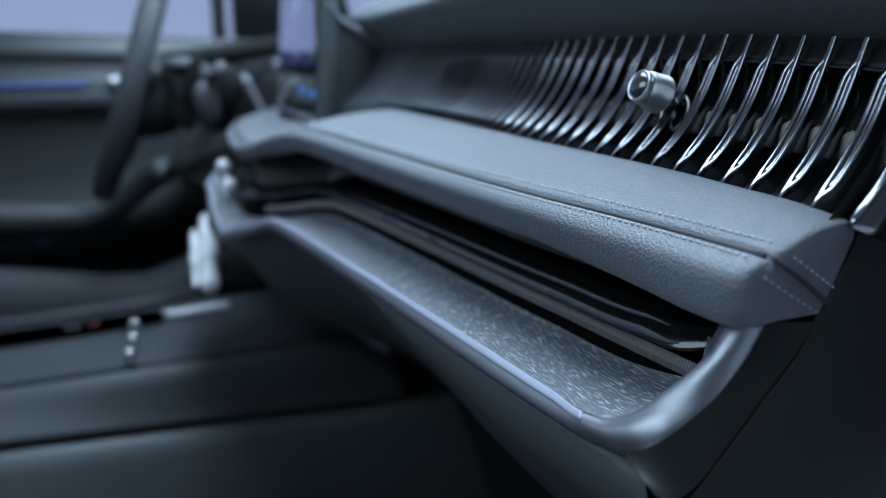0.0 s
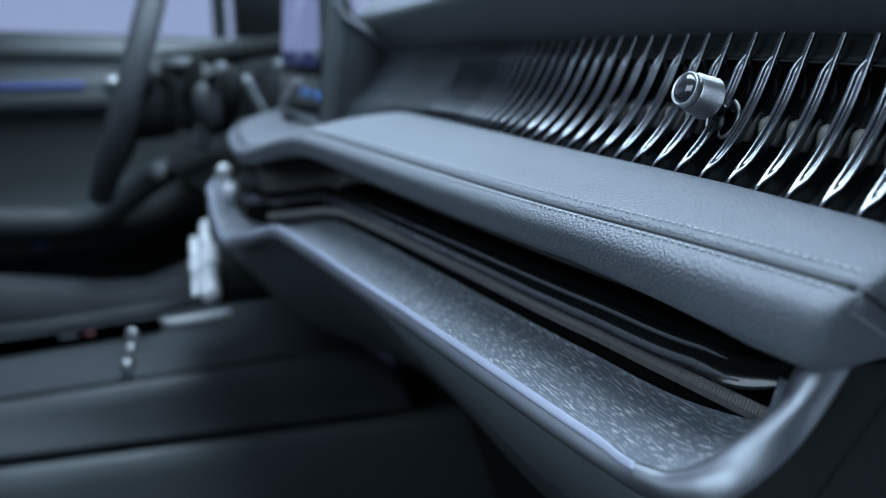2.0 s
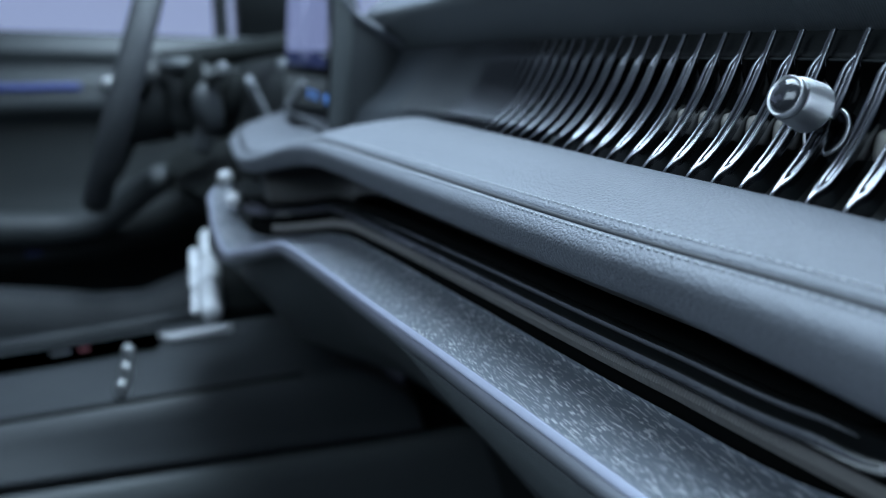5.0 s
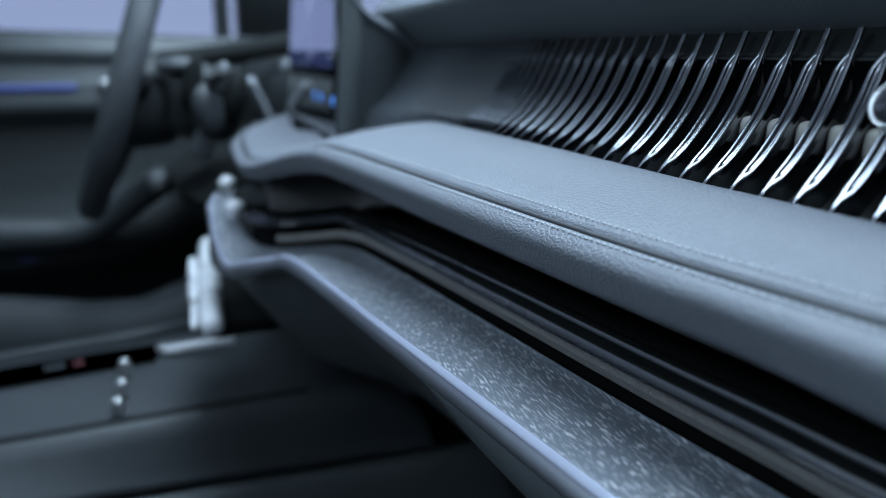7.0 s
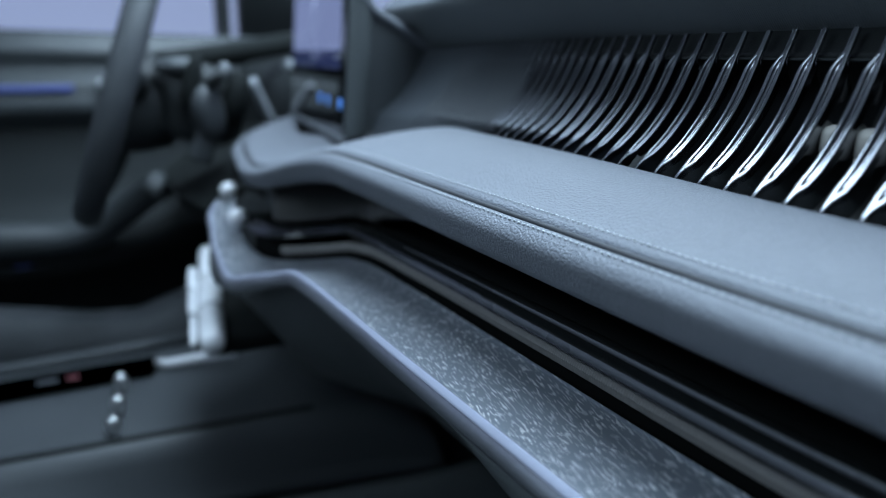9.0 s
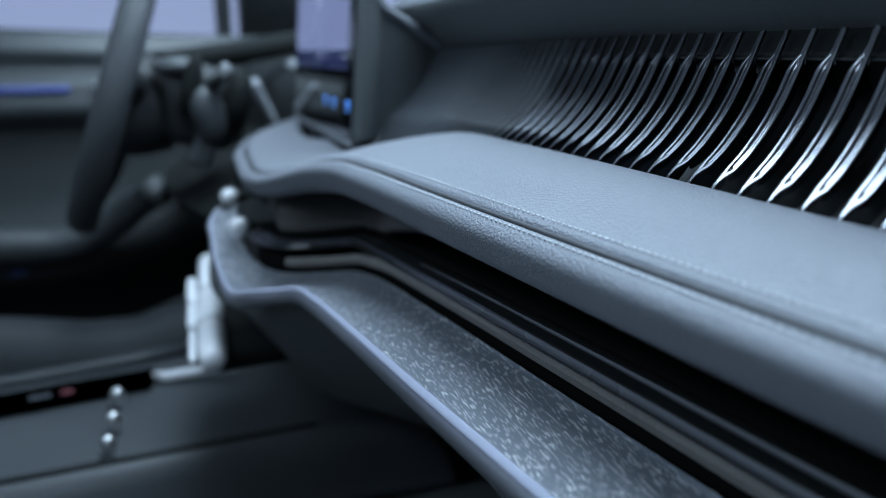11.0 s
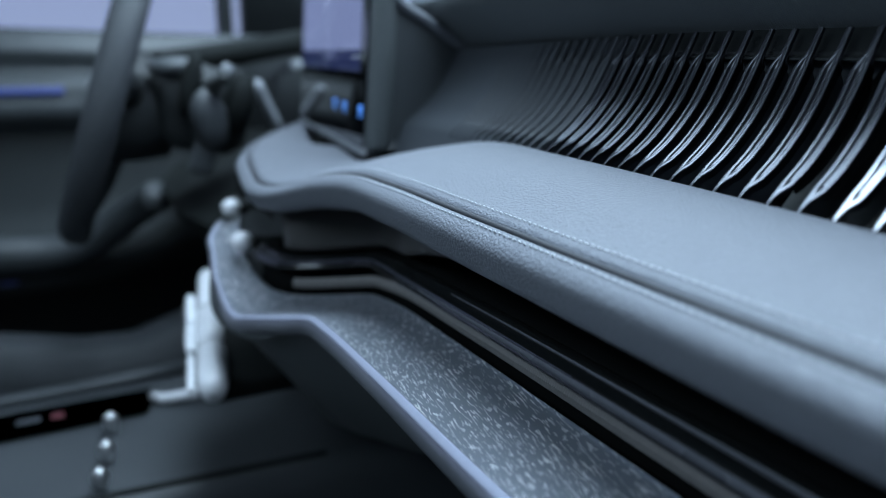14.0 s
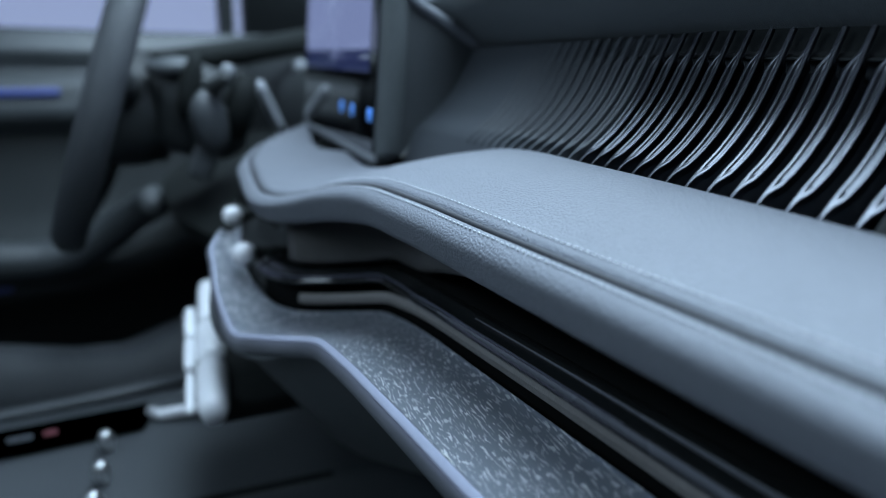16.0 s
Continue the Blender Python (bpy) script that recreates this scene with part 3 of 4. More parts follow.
# end piece of the outlet
rows = []
for k in steps(0.0, 1, 24):
    y, z = FIN_PATH(k)
    y0, z0 = FIN_FOOT(0.163)
    p = Vector((-0.1635, y0 + y + 0.004, z0 + z - 0.002))
    rows.append([p + Vector(o) for o in ((-0.0035, 0.0, 0), (-0.0015, -0.0022, 0.0012), (0.0015, -0.0022, 0.0012), (0.003, 0.0, 0), (0.003, 0.02, -0.008), (-0.0035, 0.02, -0.008))])
under(part("end_bezel", loft(rows, closed=True, caps=True), FIN), vent)

# ---- slider knob of the outlet ----
KNOB, AXIS = Vector((-0.2862, 0.2578, 0.9856)), Vector((-0.08, -0.93, 0.33)).normalized()
knob = thing("vent_knob", KNOB, "knurled silver vent slider knob with a domed dark glass cap", "knob")
bm = spin([(0.0088, -0.0178), (0.0102, -0.0166), (0.0086, -0.0030), (0.0081, -0.0022)], 72, (0, 0, 0), AXIS)
# barrel coloured darker than the knurls, for the shade between them
barrel = part("barrel", bm, STEELDARK, knob)
bm = bmesh.new()
q = AXIS.to_track_quat("Z", "Y").to_matrix()
for r in range(15):
    for j in range(52):
        a = 2 * math.pi * (j + 0.5 * (r % 2)) / 52
        wide = 0.0101 - 0.0014 * r / 14
        c = q @ Vector((wide * math.cos(a), wide * math.sin(a), -0.0162 + r * 0.00088))
        n_ = q @ Vector((math.cos(a), math.sin(a), 0))
        e1, e2 = q @ Vector((-math.sin(a), math.cos(a), 0)), AXIS
        vs = [bm.verts.new(c + e1 * s1 * 0.00052 + e2 * s2 * 0.00038) for s1, s2 in ((1, 1), (-1, 1), (-1, -1), (1, -1))]
        top = bm.verts.new(c + n_ * 0.0008)
        for m_ in range(4):
            bm.faces.new((vs[m_], vs[(m_ + 1) % 4], top))
part("knurling", bm, KNURL, barrel, smooth=False)
cap_rim = part("rim", spin([(0.0068, -0.0020), (0.0086, -0.0034), (0.0086, -0.0008), (0.0084, 0.0004), (0.0080, 0.0006), (0.0074, -0.0004)], 64, (0, 0, 0), AXIS), BRIGHT, knob)
part("cap", spin([(0.0078, -0.0004), (0.0070, 0.0006), (0.0053, 0.0016), (0.0030, 0.0022), (0.0006, 0.0024)], 48, (0, 0, 0), AXIS), CAPGLASS, cap_rim, "domed dark glass cap")
RING = Vector((0.0018, 0.0257, -0.0146)) / 0.88
part("stem", tube([RING, RING * 0.55 - AXIS * 0.006, -AXIS * 0.0170], lambda k: 0.0052 - 0.0016 * k, 20), GLOSS, knob)
collar = part("collar", spin([(0.0088, -0.0034), (0.0104, -0.0034), (0.0110, -0.0026), (0.0110, 0.0026), (0.0104, 0.0034), (0.0090, 0.0034), (0.0087, 0.0022)], 48, RING, AXIS), FIN, knob, "dark chrome collar")
part("collar_rim", spin([(0.0096, 0.0030), (0.0109, 0.0028), (0.0113, 0.0035), (0.0109, 0.0042), (0.0099, 0.0042), (0.0095, 0.0036)], 48, RING, AXIS), BRIGHT, collar, "polished rim")
part("collar_disc", spin([(0.0096, 0.0039), (0.0094, 0.0041), (0.0060, 0.0030), (0.0030, 0.0026)], 40, RING, AXIS), GLOSS, collar, "gloss black disc")

for ob in knob.children:
    ob.scale = (0.88, 0.88, 0.88)

# ---- upper dashboard hood ----
hood = thing("dashboard_hood", (-0.5, 0.4, 1.03), "dark grained upper dashboard hood over the air outlet", "dashboard")
rows = []
for u in steps(0.10, 0.93, 44):
    y, z = FIN_FOOT(max(u, 0.15))
    y, z = y + 0.0430 * lean(u), z + 0.0580
    rows.append([(-u, y + 0.02, z - 0.004), (-u, y + 0.0015, z - 0.0006), (-u, y - 0.001, z + 0.0008), (-u, y - 0.012, z + 0.012), (-u, y - 0.026, z + 0.028),
                 (-u, y - 0.029, z + 0.034), (-u, y - 0.027, z + 0.039), (-u, y - 0.020, z + 0.046), (-u, y - 0.004, z + 0.057), (-u, y + 0.022, z + 0.067), (-u, y + 0.10, z + 0.074), (-u, y + 0.5, z + 0.06)])
under(part("front_lip", loft([r[:7] for r in rows]), HOOD), hood)
# the top roll takes the pad's paler grey
under(part("top_skin", loft([r[6:] for r in rows]), LEATHER, label="top roll of the hood, paler grey than its front"), hood)

# ---- centre screen and its pod ----
screen = thing("centre_screen", (-0.9, 0.26, 1.03), "large gloss black centre touchscreen with blue icons", "touchscreen")
S_DIR = Vector((-0.2555, 0.0414, 0)).normalized()
S_OUT = Vector((S_DIR.y, -S_DIR.x, 0)).normalized()
if S_OUT.y > 0:
    S_OUT = -S_OUT
TILT = Vector((0, 0.078, 1)).normalized()


def on_screen(a, h, d=0.0):
    """a along the glass from its passenger edge, h up from its foot, d out of it."""
    return Vector((-0.8735, 0.294, 0.9235)) + S_DIR * a + TILT * h + S_OUT * d


def slab(a0, a1, h0, h1, d0, d1, bevel):
    bm = bmesh.new()
    vs = [bm.verts.new(on_screen(a, h, d)) for d in (d0, d1) for a, h in ((a0, h0), (a1, h0), (a1, h1), (a0, h1))]
    for f in ((0, 1, 2, 3), (7, 6, 5, 4), (0, 4, 5, 1), (1, 5, 6, 2), (2, 6, 7, 3), (3, 7, 4, 0)):
        bm.faces.new([vs[i] for i in f])
    if bevel:
        bmesh.ops.bevel(bm, geom=bm.edges[:], offset=bevel, segments=3, profile=0.5, affect="EDGES")
    return bm


under(part("housing", slab(-0.010, 0.345, -0.003, 0.225, -0.022, -0.001, 0.007), POD), screen)
glass = under(part("glass", slab(0.0, 0.340, 0.001, 0.220, -0.001, 0.0006, 0.0003), SCREEN, smooth=False, label="gloss black glass"), screen)
under(part("lower_edge", slab(-0.003, 0.343, -0.0055, 0.0005, -0.004, 0.0014, 0.0008), ARM, label="thin grey lower edge"), screen)
under(part("display", slab(0.022, 0.334, 0.080, 0.214, 0.0007, 0.0010, 0), DISPLAY, label="lit lavender display area"), glass)
under(part("display_bar", slab(0.022, 0.334, 0.062, 0.0795, 0.0007, 0.0010, 0), BAR, label="dim blue bar below the display"), glass)
for a, w in ((0.006, 0.014), (0.072, 0.012), (0.117, 0.013)):
    under(part("icon", slab(a, a + w, 0.0250, 0.0350, 0.0007, 0.0011, 0), ICON, label="glowing blue icon"), glass)

pod = thing("screen_pod", (-0.8, 0.3, 1.0), "dark grey pod behind the centre screen, upper edge coloured paler as lit", "dashboard")
bm = bmesh.new()
near = [(-0.8790, 0.300, 0.915), (-0.868, 0.306, 0.918), (-0.865, 0.3193, 0.9245), (-0.865, 0.339, 0.9410), (-0.865, 0.359, 0.9620), (-0.865, 0.380, 0.985), (-0.864, 0.392, 1.000),
        (-0.864, 0.376, 1.009), (-0.864, 0.350, 1.0245), (-0.864, 0.3260, 1.0385), (-0.865, 0.312, 1.055), (-0.868, 0.306, 1.09), (-0.870, 0.305, 1.16), (-0.878, 0.304, 1.16)]
va = [bm.verts.new(p) for p in near]
vb = [bm.verts.new((p[0] - 0.25, p[1] + 0.06, p[2])) for p in near]
bm.faces.new(va)
for i in range(len(near)):
    j = (i + 1) % len(near)
    bm.faces.new((va[i], va[j], vb[j], vb[i]))
under(part("pod_shell", bm, PANEL, smooth=False), pod)
# paler tube paints the light caught along the pod's upper edge
under(part("pod_lit_edge", tube(resample([(-0.864, 0.391, 1.001), (-0.864, 0.375, 1.0095), (-0.864, 0.349, 1.025), (-0.864, 0.325, 1.039), (-0.864, 0.311, 1.056)], 24), 0.0042, 10), LEATHER), pod)

# ---- lower dashboard ----
lower = thing("lower_dashboard", (-0.45, 0.2, 0.8), "dark grey lower dashboard below the silver trim", "dashboard")
LOW = smooth_table([(0.17, 0.172, 0.860, 0.1755, 0.8345), (0.21, 0.172, 0.860, 0.176, 0.8330), (0.27, 0.173, 0.8585, 0.176, 0.8325), (0.33, 0.175, 0.857, 0.177, 0.8370), (0.39, 0.177, 0.8555, 0.178, 0.8415),
                    (0.44, 0.179, 0.854, 0.180, 0.8475), (0.49, 0.181, 0.8525, 0.184, 0.8495), (0.58, 0.186, 0.849, 0.190, 0.8460), (0.67, 0.190, 0.8435, 0.194, 0.8405), (0.70, 0.190, 0.841, 0.194, 0.838),
                    (0.74, 0.186, 0.829, 0.190, 0.826), (0.78, 0.178, 0.814, 0.182, 0.811), (0.82, 0.173, 0.8055, 0.177, 0.8025), (0.86, 0.169, 0.804, 0.173, 0.801), (0.905, 0.172, 0.813, 0.176, 0.810), (0.95, 0.19, 0.85, 0.194, 0.847)])
rows = []
for u in steps(0.172, 0.945, 90):
    a, b, c, d = LOW(u)
    rows.append([(-u, a + 0.02, b + 0.004), (-u, a - 0.001, b + 0.001), (-u, a - 0.003, b - 0.002), (-u, c - 0.002, d + 0.002), (-u, c + 0.001, d), (-u, c + 0.006, d - 0.002)])
under(part("band", loft(rows), POD, label="smooth grey band"), lower)
rows = []
for u in steps(0.168, 0.945, 60):
    a, b, c, d = LOW(u)
    rows.append([(-u, c + 0.004, d - 0.001), (-u, c + 0.07, d - 0.09), (-u, c + 0.16, d - 0.14), (-u, 0.55, 0.52), (-u, 0.62, 0.28)])
under(part("under_panel", loft(rows), POD), lower)

# side cover at the end of the dashboard, with the seam beside it
END = -0.1675
side = thing("dashboard_end", (END, 0.3, 0.9), "dark plastic side cover closing the end of the dashboard", "side cover")
rows = []
outline = [(0.2545, 0.9375), (0.2530, 0.9330), (0.2300, 0.8985), (0.2050, 0.8750), (0.1810, 0.8535), (0.170, 0.842), (0.15, 0.76), (0.13, 0.60)]
for dx in (-0.004, -0.0008, 0.0):
    rows.append([(END + 0.004 + dx, y + (0.0012 if dx == 0 else 0.0), z) for y, z in outline] + [(END + 0.004 + dx, 0.8, 0.6), (END + 0.004 + dx, 0.8, 1.1), (END + 0.004 + dx, 0.29, 1.1), (END + 0.004 + dx, 0.274, 1.0), (END + 0.004 + dx, 0.2625, 0.955)])
under(part("cover", loft(rows, closed=True, caps=True), SIDESKIN), side)
CORNER = smooth_table([(0.171, 0.1640, 0.2352, 0.9085), (0.176, 0.1640, 0.2283, 0.8995), (0.180, 0.1640, 0.2150, 0.8870), (0.184, 0.1640, 0.2000, 0.8730), (0.188, 0.1640, 0.1850, 0.8595),
                       (0.192, 0.1643, 0.1745, 0.8555), (0.197, 0.1655, 0.1672, 0.8590)])
rows = []
for u in steps(0.171, 0.197, 26):
    a, b = Vector((-OUTER(u)[0], OUTER(u)[1], OUTER(u)[2] - 0.0004)), Vector((-CORNER(u)[0], CORNER(u)[1], CORNER(u)[2]))
    rows.append([a + Vector((-0.004, 0.001, 0.001))] + [a + (b - a) * k for k in (0.0, 0.03, 0.2, 0.4, 0.6, 0.8, 0.97, 1.0)] + [b + Vector((-0.005, 0.002, 0.0))])
under(part("corner_cover", loft(rows), SIDESKIN, label="dark plastic corner below the silver trim"), side)

# ---- knobs at the far end of the tray ----
for at, r in (((-1.0186, 0.2158, 0.8573), 0.0090), ((-0.9008, 0.1974, 0.8509), 0.0095)):
    k_ = thing("rotary_control", at, "small round polished metal knob at the tray's end", "knob", "knobs at the tray's end")
    ax = (0.15, -0.95, 0.1)
    part("ball", spin([(r * 0.5, -r * 0.9), (r * 0.9, -r * 0.5), (r, 0), (r * 0.9, r * 0.5), (r * 0.6, r * 0.82), (r * 0.2, r * 0.98)], 32, (0, 0, 0), ax), CRYSTAL, k_)
    part("stem", spin([(r * 0.5, -0.05), (r * 0.5, -r * 0.8)], 20, (0, 0, 0), ax), BLACK, k_)
panel_end = thing("tray_end_panel", (-0.95, 0.22, 0.86), "dark end panel that closes the tray by the centre stack", "panel")
bm = box((0.012, 0.06, 0.055), (-0.952, 0.270, 0.862), 0.005, 3)
under(part("plate", bm, PANEL), panel_end)
bm = box((0.16, 0.05, 0.05), (-1.03, 0.265, 0.865), 0.01, 3)
under(part("bracket", bm, BLACK), panel_end)

# ---- centre stack and console ----
stack = thing("centre_stack", (-0.85, 0.35, 0.7), "dark lower centre stack between dashboard and console", "centre stack")
rows = []
for u, y in ((0.56, 0.56), (0.66, 0.45), (0.74, 0.36), (0.78, 0.30), (0.84, 0.26), (0.92, 0.235), (0.98, 0.225), (1.06, 0.225), (1.12, 0.24), (1.16, 0.28), (1.17, 0.36)):
    rows.append([(-u, y + 0.30, 0.30), (-u, y + 0.24, 0.56), (-u, y + 0.15, 0.64), (-u, y + 0.05, 0.72), (-u, y + 0.01, 0.80), (-u, y, 0.85), (-u, y + 0.05, 0.87)])
under(part("upper_shell", loft([r[2:] for r in rows]), CARPET), stack)
under(part("footwell_side", loft([r[:3] for r in rows]), PLASTIC, label="dark plastic footwell side"), stack)

# a row of silver buttons that runs across the car below the tray, seen almost end on
ROW_A, ROW_B = Vector((-1.0640, 0.1975, 0.7808)), Vector((-0.8560, 0.1580, 0.7438))
ctl = thing("button_row", ROW_A.lerp(ROW_B, 0.5), "polished silver row of buttons on a dark mount below the tray", "controls")


def button_barrel(k0, k1, wide, side=Vector((0, 0, 0))):
    """A rounded, slightly waisted button that lies along the row."""
    a, b = ROW_A.lerp(ROW_B, k0) + side, ROW_A.lerp(ROW_B, k1) + side
    h = (b - a).length
    return spin([(wide * 0.36, 0.0), (wide * 0.47, h * 0.08), (wide * 0.50, h * 0.25), (wide * 0.50, h * 0.6), (wide * 0.46, h * 0.85), (wide * 0.34, h * 0.99)], 24, a, b - a)


for k0, k1, w in ((0.0, 0.36, 0.022), (0.36, 0.66, 0.026), (0.66, 1.0, 0.026)):
    under(part("button", button_barrel(k0, k1, w), CRYSTAL), ctl)
for k0, k1, w in ((0.22, 0.46, 0.011), (0.47, 0.70, 0.011), (0.72, 0.97, 0.007)):
    under(part("small_button", button_barrel(k0, k1, w, Vector((-0.004, -0.0165, 0.0))), CRYSTAL), ctl)
rows = []
for k in steps(0.06, 0.92, 6):
    p = ROW_A.lerp(ROW_B, k)
    rows.append([p + Vector(o) for o in ((-0.002, -0.012, -0.010), (0, 0.004, 0.002), (0, 0.05, 0.004), (0, 0.16, 0.0), (0, 0.16, -0.02), (0, 0.004, -0.018))])
under(part("mount", loft(rows, closed=True, caps=True), BLACK, label="black mount behind the buttons"), ctl)

bar = thing("console_bar", (-1.10, 0.17, 0.6305), "polished silver bar lying on the centre console", "trim bar")
under(part("rod", tube([(-1.122, 0.1395, 0.6360), (-1.105, 0.148, 0.6380), (-1.0863, 0.2050, 0.6460), (-1.0770, 0.2235, 0.6480)], 0.0058, 10), CRYSTAL), bar)

console = thing("centre_console", (-1.0, 0.0, 0.6), "dark grey centre console with gloss black insert", "centre console")


def console_row(y):
    dz = -0.047 * min(1, max(0, (y + 0.07) / 0.45))
    e = 0.085 * min(0.36, max(-0.1, y + 0.07))
    pts = [(-1.20, 0.30), (-1.20, 0.60), (-1.19, 0.627), (-1.165, 0.634), (-1.155, 0.630), (-1.085, 0.630), (-1.02 + e, 0.630), (-0.965 + e, 0.6305), (-0.953 + e, 0.629), (-0.944 + e, 0.6225),
           (-0.936 + e * 0.8, 0.612 + dz * 0.3), (-0.924 + e * 0.4, 0.597 + dz * 0.8), (-0.912, 0.586 + dz), (-0.909, 0.581 + dz), (-0.924, 0.574 + dz), (-0.922, 0.568 + dz), (-0.898, 0.5740 + dz),
           (-0.893, 0.571 + dz), (-0.885, 0.55 + dz), (-0.87, 0.46 + dz), (-0.85, 0.30)]
    drop = 1 - math.sqrt(1 - min(1, max(0, (y - 0.31) / 0.115)) ** 2)
    low = 0.572 + dz
    return [(x, y, z if z < low else low + (z - low) * (1 - drop)) for x, z in pts]


cut = [console_row(y) for y in steps(-0.74, 0.30, 40) + steps(0.31, 0.425, 14) + [0.44, 0.56]]
under(part("top_shell", loft([r[:15] for r in cut]), PANEL), console)
# black tube on the surface stands for the shade in the gap
under(part("shadow_gap", tube([(-0.9555 + 0.085 * min(0.36, max(-0.1, y + 0.07)), y, 0.6300) for y in steps(-0.70, 0.27, 30)], 0.0030, 8), BLACK, label="black tube for the shaded gap along the console edge"), console)
under(part("side_panel", loft([r[14:] for r in cut]), SIDEPANEL, label="dark plastic side panel"), console)
bm = bmesh.new()
vs = [bm.verts.new(p) for p in ((-1.152, -0.7, 0.6335), (-1.088, -0.7, 0.6335), (-1.088, 0.128, 0.6335), (-1.118, 0.140, 0.6335), (-1.152, 0.140, 0.6335))]
bm.faces.new(vs)
bmesh.ops.solidify(bm, geom=bm.faces[:], thickness=0.004)
under(part("gloss_insert", bm, GLOSS, label="gloss black insert"), console)
under(part("insert_rail", tube([(-1.175, -0.7, 0.637), (-1.175, 0.0, 0.637), (-1.178, 0.12, 0.638), (-1.186, 0.20, 0.640)], 0.007, 10), PANEL), console)
under(part("mark", box((0.010, 0.012, 0.001), (-1.122, 0.045, 0.6345), 0.0003), REDLIT, label="small red mark"), console)
under(part("mark", box((0.010, 0.022, 0.001), (-1.122, 0.018, 0.6345), 0.0003), WHITE, label="small pale mark"), console)
for at in ((-1.066, 0.0935, 0.6305), (-1.005, 0.0845, 0.6310), (-0.960, 0.0755, 0.6290)):
    b_ = thing("toggle", at, "small polished metal toggle on the console", "switch", "toggles on the console")
    part("cap", spin([(0.0054, 0.0), (0.0048, 0.003), (0.0068, 0.008), (0.0082, 0.012), (0.0072, 0.017), (0.0044, 0.022), (0.0014, 0.0235)], 20, (0, 0, 0), (0.25, -0.1, 1)), BRIGHT, b_)

wing = thing("seat_cushion", (-1.35, 0.0, 0.6), "dark leather driver seat cushion beside the console", "seat")
rows = []
for y, z in ((-0.6, 0.71), (-0.2, 0.70), (-0.07, 0.687), (0.0, 0.673), (0.08, 0.655), (0.14, 0.651), (0.20, 0.670), (0.24, 0.683)):
    rows.append([(-1.62, y, z - 0.12), (-1.55, y, z - 0.09), (-1.36, y, z - 0.02), (-1.305, y, z), (-1.28, y, z - 0.004), (-1.262, y, z - 0.018), (-1.255, y, z - 0.05), (-1.25, y, z - 0.25)])
under(part("cushion", loft(rows), WHEEL), wing)

# ---- steering wheel and column ----
wheel = thing("steering_wheel", (-1.29, 0.143, 0.955), "dark leather steering wheel seen edge on", "steering wheel")
tilt = Matrix.Rotation(radians(-6.5), 3, "Z") @ Matrix.Rotation(radians(-18.7), 3, "X")


def ring_point(a, r, d=0.0):
    return tilt @ Vector((r * math.sin(a), -d, r * math.cos(a)))


rows = []
for i in range(64):
    a = 2 * math.pi * i / 64
    flat = 0.182 if math.cos(a) > -0.75 else 0.182 - 0.012 * min(1, (-math.cos(a) - 0.75) / 0.2)
    rows.append([ring_point(a, flat + 0.0155 * math.cos(b), 0.018 * math.sin(b)) for b in [2 * math.pi * j / 14 for j in range(14)]])
rows.append(rows[0])
part("rim", loft(rows, closed=True), WHEEL, wheel)
bm = spin([(0.02, 0.032), (0.055, 0.028), (0.068, 0.016), (0.070, 0.0), (0.060, -0.03), (0.045, -0.06)], 32, tilt @ Vector((0, 0.02, -0.01)), tilt @ Vector((0, -1, 0)))
part("hub", bm, PLASTIC, wheel)
for a in (radians(80), radians(-80), radians(180)):
    bm = tube([ring_point(a, 0.05, -0.012), ring_point(a, 0.11, -0.010), ring_point(a, 0.172, 0.0)], lambda k: 0.024 - 0.012 * k, 10)
    part("spoke", bm, PLASTIC, wheel)

column = thing("steering_column", (-1.27, 0.25, 0.93), "dark steering column shroud with control stalk", "steering column")
rows = []
for y, w, h, zc in ((0.185, 0.050, 0.042, 0.945), (0.20, 0.062, 0.052, 0.942), (0.24, 0.068, 0.056, 0.935), (0.265, 0.062, 0.052, 0.930), (0.285, 0.045, 0.040, 0.927)):
    rows.append([(-1.275 + w * math.copysign(abs(math.cos(a)) ** 0.6, math.cos(a)), y, zc + h * math.copysign(abs(math.sin(a)) ** 0.6, math.sin(a))) for a in [2 * math.pi * i / 24 for i in range(24)]])
under(part("shroud", loft(rows, closed=True, caps=True), PLASTIC), column)
under(part("stalk", tube([(-1.22, 0.235, 0.955), (-1.19, 0.243, 0.965), (-1.15, 0.248, 0.975)], lambda k: 0.010 - 0.003 * k, 12), PLASTIC), column)
under(part("stalk_tip", spin([(0.004, -0.012), (0.007, -0.009), (0.0085, 0.0), (0.007, 0.005), (0.002, 0.007)], 20, (-1.19, 0.258, 0.981), (1, 0.1, 0.2)), ARM, label="grey stalk tip"), column)
under(part("paddle", box((0.014, 0.028, 0.085), (-1.20, 0.235, 0.905), 0.006, 3, Matrix.Rotation(radians(-20), 4, "X")), PANEL), column)


def lump(size, at, turn=0.0):
    bm = bmesh.new()
    bmesh.ops.create_uvsphere(bm, u_segments=20, v_segments=12, radius=1)
    bmesh.ops.transform(bm, matrix=Matrix.Translation(at) @ Matrix.Rotation(radians(turn), 4, "X") @ Matrix.Diagonal((*size, 1)), verts=bm.verts)
    return bm


under(part("switch_pod", lump((0.018, 0.021, 0.036), (-1.195, 0.2350, 0.927), 12), PANEL, label="grey rounded switch pod"), column)
under(part("shift_paddle", lump((0.012, 0.012, 0.036), (-1.20, 0.219, 0.965), -14), BLACK, label="black shift paddle"), column)
under(part("shroud_cap", lump((0.020, 0.030, 0.012), (-1.22, 0.206, 0.985)), PANEL), column)
